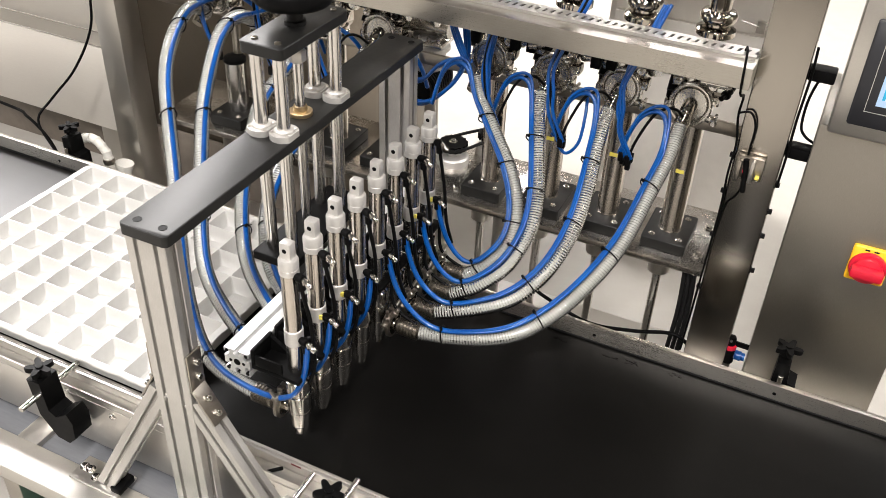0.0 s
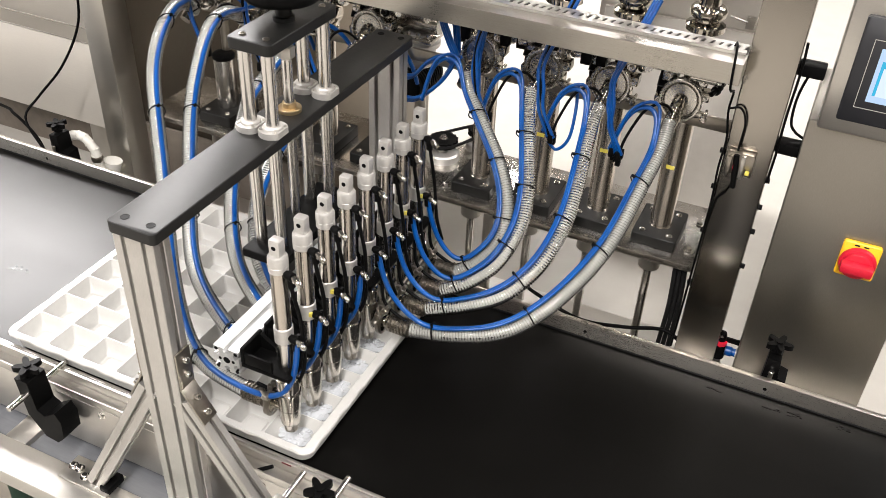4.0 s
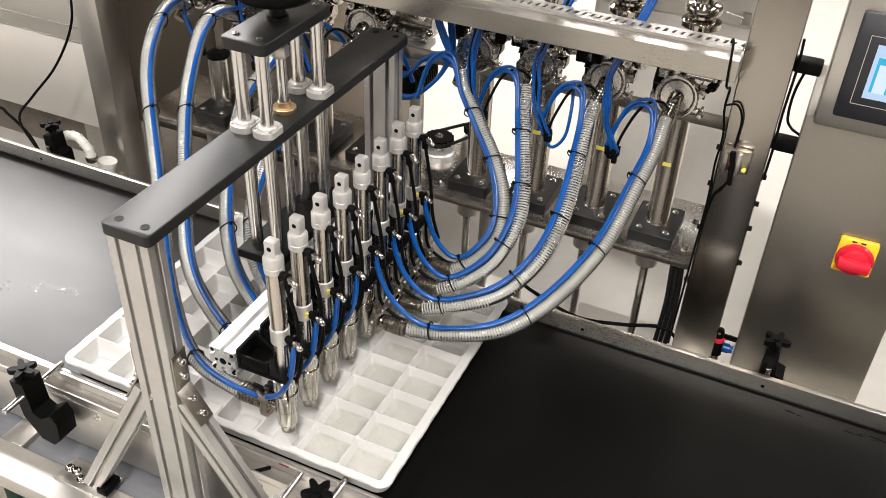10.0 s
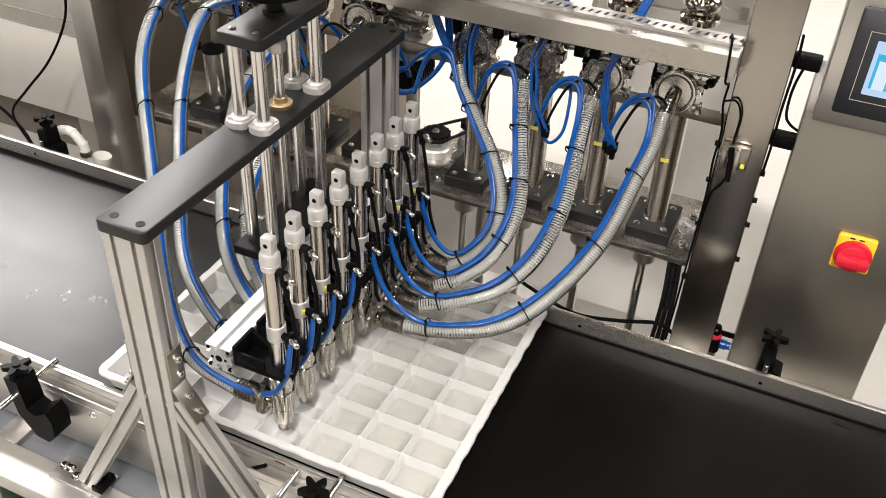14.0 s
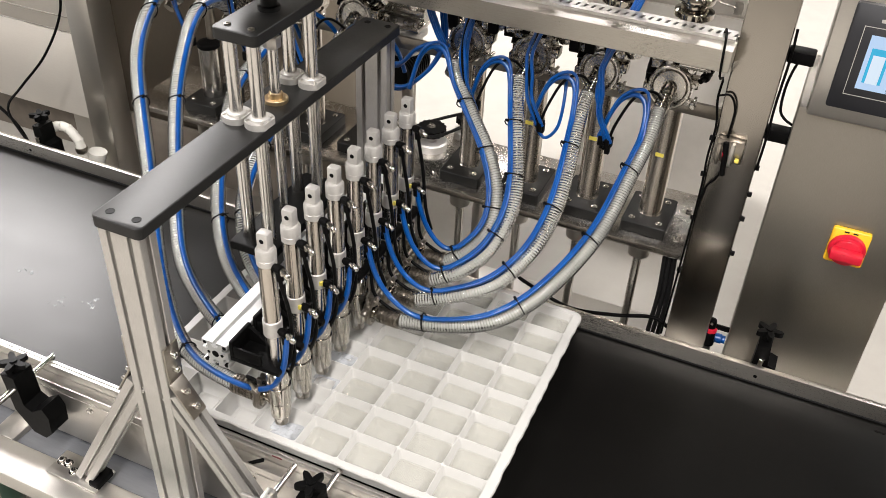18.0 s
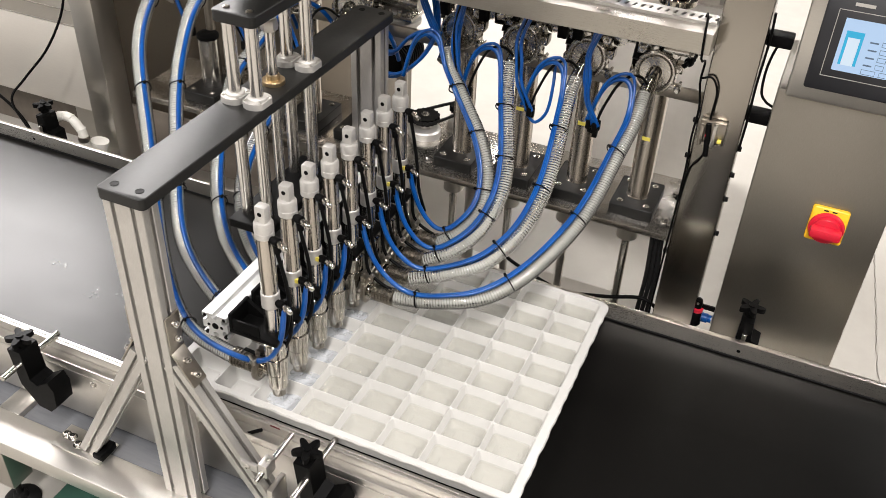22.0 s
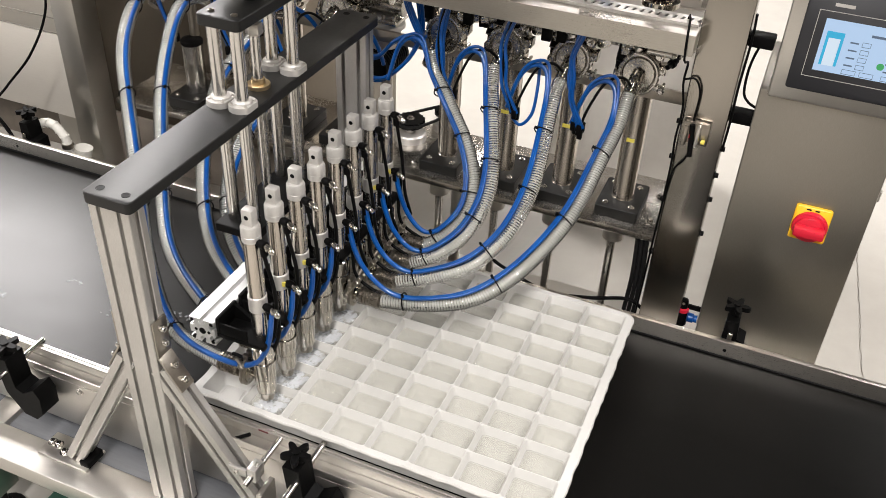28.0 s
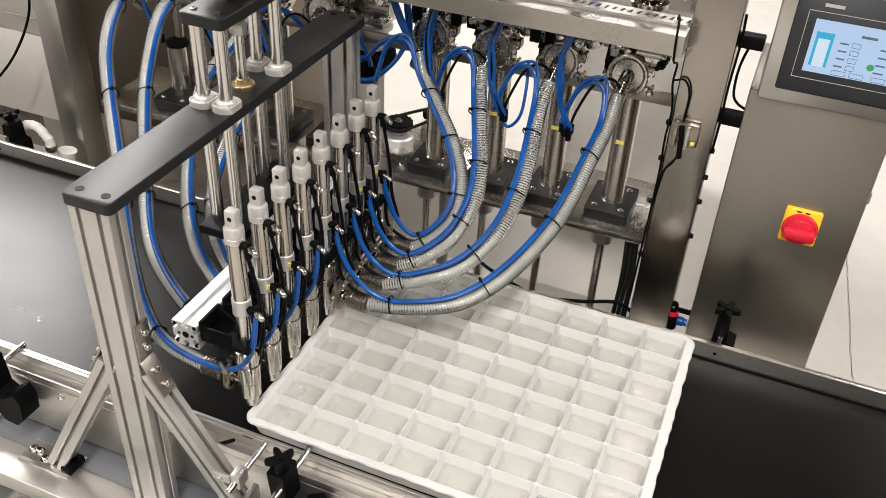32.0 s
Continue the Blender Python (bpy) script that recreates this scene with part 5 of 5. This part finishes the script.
# two thick blue loops beside the gap in the row of units
for path in ([(-0.030, 0.82, 0.49), (-0.046, 0.84, 0.466), (-0.077, 0.84, 0.477), (-0.122, 0.84, 0.452), (-0.17, 0.85, 0.40), (-0.24, 0.88, 0.38)],
             [(-0.036, 0.80, 0.60), (-0.040, 0.83, 0.511), (-0.053, 0.84, 0.465), (-0.089, 0.84, 0.403), (-0.151, 0.84, 0.346), (-0.22, 0.86, 0.33)],
             [(-0.034, 0.82, 0.49), (-0.034, 0.80, 0.513), (-0.054, 0.80, 0.552), (-0.07, 0.80, 0.60), (-0.08, 0.82, 0.68)],
             [(0.034, 0.79, 0.43), (0.030, 0.79, 0.503), (0.040, 0.79, 0.575), (0.05, 0.80, 0.64), (0.06, 0.83, 0.71)]):
    for w in (0.0, 0.010, 0.019):
        single("air_tube", line(fresh(), [Vector(p) + Vector((w * 0.6, -w * 0.5, w * 0.7)) for p in path], 0.0050, 50, 8), BLUE, "blue plastic air tube looping between the valves", "tube", "valve tubes")

# ---- chain drive on the shelf ----
drive = thing("chain_drive", (-0.135, 0.98, 0.10), "small black chain drive with two sprockets on the shelf", "chain drive")
for cx, cy, r in ((-0.135, 0.996, 0.038), (-0.073, 1.095, 0.024)):
    hub = fresh()
    lathe(hub, (cx, cy, 0.10), (cx, cy, 1), [(0, r + 0.008), (0.020, r + 0.008), (0.024, r + 0.004), (0.025, 0.016), (0.055, 0.016)], 28)
    part("pedestal", hub, WHITEALU, drive, "pale round pedestal")
    sp = fresh()
    pts = [((r + (0.004 if i % 2 else 0)) * math.cos(math.pi * i / 16), (r + (0.004 if i % 2 else 0)) * math.sin(math.pi * i / 16)) for i in range(32)]
    prism(sp, pts, 0.146, 0.154, Matrix.Translation((cx, cy, 0)))
    prism(sp, pts, 0.158, 0.164, Matrix.Translation((cx, cy, 0)))
    s = part("sprocket", sp, PLASTIC, drive, "black sprocket")
    part("screw", hex_bolt(fresh(), (cx, cy, 0.164), (0, 0, 1), 0.008, 0.007), POLISHED, s)
link_bm = box(fresh(), -0.006, 0.006, -0.003, 0.003, -0.004, 0.004, 0.001)
link_mesh = mesh_of("chain_link", link_bm, RUBBER)
loop = [(-0.173, 0.955), (-0.137, 0.930), (-0.10, 0.955), (-0.052, 1.062), (-0.055, 1.09), (-0.080, 1.102), (-0.102, 1.09), (-0.165, 1.0), (-0.173, 0.955)]
cpts, _ = curve_points([Vector((x + 0.002, y + 0.023, 0.156)) for x, y in loop], 40)
for a, b in zip(cpts, cpts[1:]):
    lk = new("chain_link", link_mesh)
    lk.parent = drive
    lk.matrix_basis = Matrix.Translation((a + b) / 2 - Vector((-0.135, 0.98, 0.10))) @ pose(0, 0, 0, 0, 0, math.degrees(math.atan2(b.y - a.y, b.x - a.x)))

# ---- cables and small fittings ----
single("cable", line(fresh(), [(0.597, 0.765, 0.668), (0.597, 0.764, 0.690), (0.602, 0.748, 0.694), (0.607, 0.715, 0.684), (0.610, 0.6905, 0.676), (0.611, 0.6900, 0.655), (0.614, 0.692, 0.62), (0.618, 0.735, 0.60), (0.616, 0.742, 0.552), (0.626, 0.744, 0.49), (0.624, 0.742, 0.42), (0.627, 0.744, 0.33), (0.624, 0.744, 0.15), (0.618, 0.75, -0.1)], 0.0025, 60), PLASTIC, "thin black cable clipped down the post", "cable", "black cables")
single("cable", line(fresh(), [(0.617, 0.742, 0.56), (0.640, 0.742, 0.565), (0.655, 0.742, 0.535), (0.655, 0.740, 0.48), (0.657, 0.735, 0.44)], 0.0024, 40), PLASTIC, "thin black cable clipped down the post", "cable", "black cables")
single("cable", line(fresh(), [(0.662, 0.735, 0.405), (0.652, 0.74, 0.37), (0.634, 0.744, 0.335), (0.628, 0.75, 0.25)], 0.0024, 40), PLASTIC, "thin black cable clipped down the post", "cable", "black cables")
ssv = thing("pressure_valve", (0.66, 0.745, 0.44), "small manifold of valves with red and yellow pushers on the post", "valve")
part("body", box(fresh(), 0.636, 0.694, 0.728, 0.750, 0.420, 0.472, 0.003), BROWNSTEEL, ssv)
for i, mt in enumerate((BROWNSTEEL, RED, STEEL, STICKER)):
    b = fresh()
    box(b, 0.640 + 0.0135 * i, 0.649 + 0.0135 * i, 0.716, 0.728, (0.418, 0.438, 0.418, 0.430)[i], (0.466, 0.450, 0.470, 0.437)[i], 0.002)
    part("pusher", b, mt, ssv)
part("plug", rod(fresh(), (0.656, 0.722, 0.470), (0.664, 0.718, 0.395), 0.006, 10), PLASTIC, ssv)
for z in (0.456, 0.366, 0.25, 0.10):
    single("cable_clip", hex_bolt(fresh(), (0.627, 0.755, z), (-1, 0, 0), 0.006, 0.008), PLASTIC, "black clip screwed to the post's edge", "clip", "cable clips")
for z in (0.403, 0.335, 0.27, 0.174):
    single("cable_clip", hex_bolt(fresh(), (0.7235, 0.77, z), (1, 0, 0), 0.006, 0.008), PLASTIC, "black clip screwed to the post's edge", "clip", "cable clips")
flt = thing("air_fitting", (0.728, 0.80, FLOOR), "black air valve with red ring and blue socket beside the post", "fitting")
part("stand_pipe", rod(fresh(), (0.728, 0.80, FLOOR), (0.728, 0.80, -0.12), 0.012, 14), STEEL, flt)
part("body", lathe(fresh(), (0.728, 0.80, -0.130), (0.728, 0.80, 1), [(0, 0.012), (0.004, 0.0165), (0.036, 0.0165), (0.042, 0.013), (0.044, 0.0)], 18), PLASTIC, flt, "black valve body")
part("ring", lathe(fresh(), (0.728, 0.80, -0.086), (0.728, 0.80, 1), [(0, 0.0125), (0.001, 0.0160), (0.010, 0.0160), (0.012, 0.0125)], 18), RED, flt, "red locking ring")
part("cap", lathe(fresh(), (0.728, 0.80, -0.0745), (0.728, 0.80, 1), [(0, 0.011), (0.018, 0.011), (0.024, 0.009), (0.026, 0.0)], 16), PLASTIC, flt, "black valve cap")
part("vent_plug", rod(fresh(), (0.728, 0.791, -0.056), (0.728, 0.785, -0.054), 0.0035, 10), POLISHED, flt, "bright vent plug")
part("bracket", box(fresh(), 0.738, 0.815, 0.800, 0.806, -0.078, -0.064, 0.001), PLASTIC, flt, "black bracket strip")
part("socket", lathe(fresh(), (0.742, 0.797, -0.100), (1, 0.797, -0.100), [(0, 0.009), (0.002, 0.0125), (0.016, 0.0125), (0.018, 0.010), (0.026, 0.010)], 16), BLUE, flt, "blue push-in socket")
part("nipple", lathe(fresh(), (0.768, 0.797, -0.100), (1, 0.797, -0.100), [(0, 0.011), (0.010, 0.011), (0.012, 0.008), (0.040, 0.008)], 16), PVCWHITE, flt, "pale plastic nipple")
single("cable", line(fresh(), [(-1.30, 0.905, 0.62), (-1.312, 0.90, 0.375), (-1.345, 0.90, 0.259), (-1.40, 0.86, 0.14), (-1.46, 0.80, 0.05), (-1.47, 0.74, 0.0), (-1.38, 0.70, -0.06), (-1.30, 0.68, -0.12)], 0.004, 60), PLASTIC, "black cable hanging down the tank", "cable", "black cables")
single("cable", line(fresh(), [(-2.4, 0.80, 0.03), (-1.643, 0.76, 0.010), (-1.52, 0.74, 0.004), (-1.42, 0.72, -0.04), (-1.36, 0.70, -0.10)], 0.005, 50), PLASTIC, "black cable lying beside the far rail", "cable", "black cables")
single("cable", line(fresh(), [(0.199, 0.80, -0.087), (0.242, 0.80, -0.111), (0.367, 0.80, -0.150), (0.487, 0.80, -0.130), (0.586, 0.80, -0.100), (0.64, 0.80, -0.125)], 0.005, 50), PLASTIC, "black cable under the shelf behind the rail", "cable", "black cables")
for dx in (0.0, 0.012, 0.024):
    single("cable", line(fresh(), [(0.60 - dx, 0.835, 0.082), (0.606 - dx, 0.83, -0.05), (0.60 - dx, 0.83, -0.25), (0.59, 0.83, FLOOR + 0.01)], 0.006, 30), RUBBER, "black hose running down beside the post", "cable", "black cables")
pv = thing("drain_elbow", (-1.12, 0.66, -0.2), "white plastic drain pipe elbow beside a machine post", "pipe")
arc = [(-1.245, 0.66, -0.03), (-1.225, 0.66, 0.025), (-1.185, 0.66, 0.052), (-1.145, 0.66, 0.056), (-1.118, 0.66, 0.030), (-1.108, 0.66, 0.0), (-1.105, 0.66, -0.20)]
part("elbow", line(fresh(), arc, 0.0135, 40, 16), PVCWHITE, pv, "ribbed white plastic elbow")
for i in range(10):
    cp, _ = curve_points([Vector(a) for a in arc], 40)
    j = 4 + 2 * i
    d = (cp[j + 1] - cp[j]).normalized()
    part("rib", rod(fresh(), cp[j] - d * 0.002, cp[j] + d * 0.002, 0.0150, 18), PVCWHITE, pv)
part("collar", lathe(fresh(), (-1.107, 0.66, -0.012), (-1.107, 0.66, 1), [(0, 0.0165), (0.004, 0.018), (0.012, 0.018), (0.016, 0.0165)], 20), BROWNSTEEL, pv, "steel hose clip")
part("funnel", lathe(fresh(), (-1.100, 0.69, -0.105), (-1.086, 0.70, -0.02), [(0, 0.018), (0.03, 0.019), (0.075, 0.027), (0.080, 0.027), (0.078, 0.022)], 24), PVCWHITE, pv, "pale plastic funnel socket")
single("cable", line(fresh(), [(0.729, 0.76, 0.72), (0.731, 0.765, 0.66), (0.728, 0.765, 0.56), (0.729, 0.765, 0.48), (0.727, 0.765, 0.40)], 0.0028, 40), PLASTIC, "thin black cable clipped down the post", "cable", "black cables")
for o in (0.0,):
    single("cable", line(fresh(), [(0.760 + o, 0.83, 0.645), (0.746 + o, 0.84, 0.62), (0.737 + o * 0.5, 0.84, 0.57), (0.739 + o, 0.84, 0.515), (0.752, 0.84, 0.494), (0.772, 0.83, 0.488)], 0.003, 50), PLASTIC, "black cable hanging between the post and the cabinet", "cable", "black cables")

# ---- the tray with its 64 cells, and the liquid in them ----
TL, TW, TH = 0.780, 0.632, 0.050
NCX, NCY, PX, PY = 8, 8, 0.0925, 0.0755
TYC = 0.2415



def rounded(bm, hx, hy, z, r, seg, wave=0.0):
    """A ring of corners round a rectangle; wave: how far its sides swing in and out from cell to cell."""
    out = []
    for sx, sy, a in ((1, 1, 0), (-1, 1, 90), (-1, -1, 180), (1, -1, 270)):
        for k in range(seg + 1):
            w = radians(a + 90 * k / seg)
            out.append((sx * (hx - r) + r * math.cos(w), sy * (hy - r) + r * math.sin(w)))
    if wave:
        dense = []
        for (x0, y0), (x1, y1) in zip(out, out[1:] + out[:1]):
            n = 56 if math.hypot(x1 - x0, y1 - y0) > 0.1 else 1
            for i in range(n):
                x, y = x0 + (x1 - x0) * i / n, y0 + (y1 - y0) * i / n
                if n > 1 and abs(abs(y) - hy) < 1e-6:
                    y += math.copysign(wave * (math.cos(2 * math.pi * x / PX) + 0.5 * math.sin(7.1 * x)), -y)
                elif n > 1:
                    x += math.copysign(wave * (math.cos(2 * math.pi * y / PY) + 0.5 * math.sin(9.3 * y)), -x)
                dense.append((x, y))
        out = dense
    return [bm.verts.new((x, y, z)) for x, y in out]


def skin(bm, a, b):
    n = len(a)
    for i in range(n):
        j = (i + 1) % n
        bm.faces.new((a[i], a[j], b[j], b[i]))


GX, GY = NCX * PX, NCY * PY
tray = thing("cell_tray", (0, 0, 0), "white moulded plastic tray with eight by eight cells on the belt", "tray")
rim = fresh()
rings = [rounded(rim, TL / 2 - i, TW / 2 - i, z, 0.026, 6, w) for i, z, w in ((0.0075, TH, 0.0005), (0.0018, TH - 0.0004, 0.0016), (0.0, TH - 0.0025, 0.0020), (0.0, TH - 0.006, 0.0020), (0.0090, TH - 0.0075, 0.0010), (0.0105, TH - 0.020, 0.0006), (0.0130, 0.012, 0.0003))]
for a, b in zip(rings, rings[1:]):
    skin(rim, a, b)
# flat of the rim, from the cells out to the bend
inner = [rim.verts.new((x, y, TH)) for x, y in ((GX / 2, GY / 2), (-GX / 2, GY / 2), (-GX / 2, -GY / 2), (GX / 2, -GY / 2))]
top_ring = rings[0]
quad = [[v for v in top_ring if v.co.x >= 0 and v.co.y >= 0], [v for v in top_ring if v.co.x < 0 and v.co.y >= 0], [v for v in top_ring if v.co.x < 0 and v.co.y < 0], [v for v in top_ring if v.co.x >= 0 and v.co.y < 0]]
for q, c in enumerate(inner):
    own = sorted(quad[q], key=lambda v: math.atan2(v.co.y, v.co.x) % (2 * math.pi))
    for u, v in zip(own, own[1:]):
        rim.faces.new((c, u, v))
    nxt = sorted(quad[(q + 1) % 4], key=lambda v: math.atan2(v.co.y, v.co.x) % (2 * math.pi))
    rim.faces.new((c, own[-1], nxt[0], inner[(q + 1) % 4]))
part("rim", rim, TRAYPLASTIC, tray, "thin wavy rim", -40)
cell = fresh()
levels = [(0.0, TH, 0.0006), (0.0006, TH, 0.005), (0.0012, TH - 0.0010, 0.006), (0.0055, TH - 0.018, 0.008), (0.0125, 0.019, 0.008), (0.0170, 0.0150, 0.007)]
rings = [rounded(cell, PX / 2 - i, PY / 2 - i, z, r, 3) for i, z, r in levels]
for a, b in zip(rings, rings[1:]):
    skin(cell, a, b)
# a raised panel in the floor of the cell
r2 = rounded(cell, PX / 2 - 0.024, PY / 2 - 0.022, 0.0150, 0.005, 3)
r3 = rounded(cell, PX / 2 - 0.026, PY / 2 - 0.024, 0.0170, 0.005, 3)
skin(cell, rings[-1], r2), skin(cell, r2, r3)
cell.faces.new(r3)
cell_mesh = mesh_of("cell", cell, TRAYPLASTIC, -24)
for i in range(NCX):
    for j in range(NCY):
        c = new("cell", cell_mesh)
        c.parent = tray
        c.matrix_basis = Matrix.Translation(((i - 3.5) * PX, (j - 3.5) * PY, 0))


def lead_rows():
    """Seconds and the place of the tray's leading edge: a run in, then one cell at a time."""
    rows = [(0.0, -0.293), (1.0, -0.160), (2.0, -0.026), (2.75, 0.074), (2.95, 0.087)]
    x = 0.087
    for s in (5.63, 9.39, 13.09, 16.83, 20.60, 24.30, 28.06, 31.50):
        rows += [(s, x), (s + 0.1, x + 0.008), (s + 0.37, x + PX / 2), (s + 0.64, x + PX - 0.008), (s + 0.75, x + PX)]
        x += PX
    return [r for r in rows if r[0] < 31.9] + [(32.0, 0.803)]


LEAD = lead_rows()


def lead_at(t):
    for (a, x), (b, y) in zip(LEAD, LEAD[1:]):
        if a <= t <= b:
            return x + (y - x) * (t - a) / (b - a)
    return LEAD[-1][1]


LOW, FULL = 0.010, 0.031
liquids = []
slab = fresh()
plate(slab, -PX / 2 + 0.0030, PX / 2 - 0.0030, -PY / 2 + 0.0030, PY / 2 - 0.0030, -0.003, 0.0, 0.008, 0.0, 3)
slab_mesh = mesh_of("liquid", slab, LIQUID, 0)
for i in range(NCX):
    for j in range(NCY):
        ob = tagged(new("liquid_portion", slab_mesh), "milky translucent liquid filling one tray cell", "liquid", "liquid portions in the tray cells")
        liquids.append((ob, i, j))

# splashes of water that ride on the belt behind the tray
DROPS = []
for n, (dx, y) in enumerate(((-1.055, 0.128), (-0.995, 0.149), (-0.98, 0.150), (-1.132, 0.09), (-1.064, 0.12), (-1.277, 0.152), (-1.39, 0.043), (-1.45, 0.039))):
    r = random.Random(n)
    b = fresh()
    for i in range(6):
        cx, cy, q = r.gauss(0, 0.012), r.gauss(0, 0.007), r.uniform(0.0018, 0.005)
        lathe(b, (cx, cy, 0), (cx, cy, 1), [(0, q), (0.0005, q * 0.97), (0.0011, q * 0.7), (0.0014, q * 0.3)], 14)
    DROPS.append((single("water_drops", b, WATER, "small splash of clear water drops on the belt", "water", "water drops on the belt"), dx, y))

# ragged black scuffs in the belt's far edge, that ride along with it
SCUFFS = []
for n, (dx, y) in enumerate(((0.664, 0.530), (0.784, 0.5265), (0.836, 0.533), (0.931, 0.5376))):
    r = random.Random(70 + n)
    b = fresh()
    for i in range(7):
        cx, cy, w, h = r.uniform(-0.016, 0.016), r.gauss(0, 0.003), r.uniform(0.002, 0.007), r.uniform(0.0008, 0.002)
        plate(b, cx - w, cx + w, cy - h, cy + h, 0.0, 0.0004 + 0.0001 * i, 0.0007, 0.0, 2)
    SCUFFS.append((single("belt_scuff", b, PLASTIC, "small ragged black scuff in the belt", "scuff", "scuffs on the belt"), dx, y))

# froth where a nozzle pours into its cell; its pale blue carries window sheen
FROTHSHEEN = surface("white_froth_with_sheen", (0.70, 0.73, 0.76), (0.82, 0.84, 0.86), (0.10, 0.25), 0.0, 160, (1, 1, 1), 0.3, 40)
see_through(FROTHSHEEN, 0.32)
FROTH = []
for n in range(8):
    r = random.Random(40 + n)
    b = fresh()
    for i in range(130):
        cx, cy, q = r.uniform(-0.034, 0.034), r.uniform(-0.025, 0.025), r.uniform(0.003, 0.0095)
        if abs(cx) + q > 0.036 or abs(cy) + q > 0.028:
            continue
        h = r.uniform(0.0002, 0.0011)
        lathe(b, (cx, cy, -0.001), (cx, cy, 1), [(0, q), (0.001, q), (0.001 + h * 0.5, q * 0.86), (0.001 + h * 0.85, q * 0.52), (0.001 + h, q * 0.1)], 10)
    FROTH.append((single("froth", b, FROTHSHEEN, "white froth of poured liquid, window sheen in its colour, in the cell below a nozzle", "froth", "froth under the nozzles", smooth=-60), TYC + (n - 3.5) * PY))

STOPS = [2.95, 6.38, 10.14, 13.84, 17.58, 21.35, 25.05, 28.81]


def motions():
    walk(tray, [(t, pose(x - TL / 2, TYC, 0.0005)) for t, x in LEAD])
    for ob, dx, y in DROPS + SCUFFS:
        walk(ob, [(t, pose(x + dx, y, 0.0)) for t, x in LEAD])
    # the level drawn on the screen fills strip by strip during each dose
    for k, ob in enumerate(LEVELS):
        rows = [(0.0, pose(0, 0.003, 0))]
        for s in STOPS:
            a, b = s + 1.15 + 0.09 * k, s + 2.0
            rows += [(a, pose(0, 0.003, 0)), (a + 0.06, pose(0, 0, 0)), (b, pose(0, 0, 0)), (b + 0.06, pose(0, 0.003, 0))]
        walk(ob, rows + [(32.0, pose(0, 0.003, 0))])
    # froth wells up in the cell during each dose and dies down as the tray steps on
    STEPS = [5.63, 9.39, 13.09, 16.83, 20.60, 24.30, 28.06, 31.50]
    for n, (ob, y) in enumerate(FROTH):
        rows = [(0.0, pose(NX, y, -0.006))]
        for s, e in zip(STOPS, STEPS):
            late = 0.04 * (n * 5 % 7)
            rows += [(s, pose(NX, y, -0.006)), (s + 0.3 + late, pose(NX, y, 0.016, 0, 0, 10)), (s + 1.2, pose(NX, y, 0.026, 0, 0, 35)), (s + 2.2, pose(NX + 0.002, y, FULL + 0.0004, 0, 0, 60)),
                     (e, pose(NX + 0.003, y, FULL - 0.0004, 0, 0, 65)), (e + 0.25, pose(NX + 0.030, y, FULL - 0.004, 0, 0, 70)), (e + 0.45, pose(NX + 0.05, y, -0.006, 0, 0, 60))]
        walk(ob, [q for q in rows if q[0] < 31.95] + [(32.0, pose(NX + 0.03, y, 0.02, 0, 0, 70))])
    for ob, i, j in liquids:
        # columns fill one after the other, the leading one first
        k = NCX - 1 - i
        t0, t1 = STOPS[k] + 0.25, STOPS[k] + 2.2
        times = sorted({t for t, _ in LEAD} | {t0, t1, t0 + 0.65 * (t1 - t0)})
        rows = []
        for t in times:
            f = min(max((t - t0) / (t1 - t0), 0), 1)
            z = LOW + (FULL - LOW) * f
            rows.append((t, pose(lead_at(t) - TL / 2 + (i - 3.5) * PX, TYC + (j - 3.5) * PY, z)))
        walk(ob, rows)


motions()
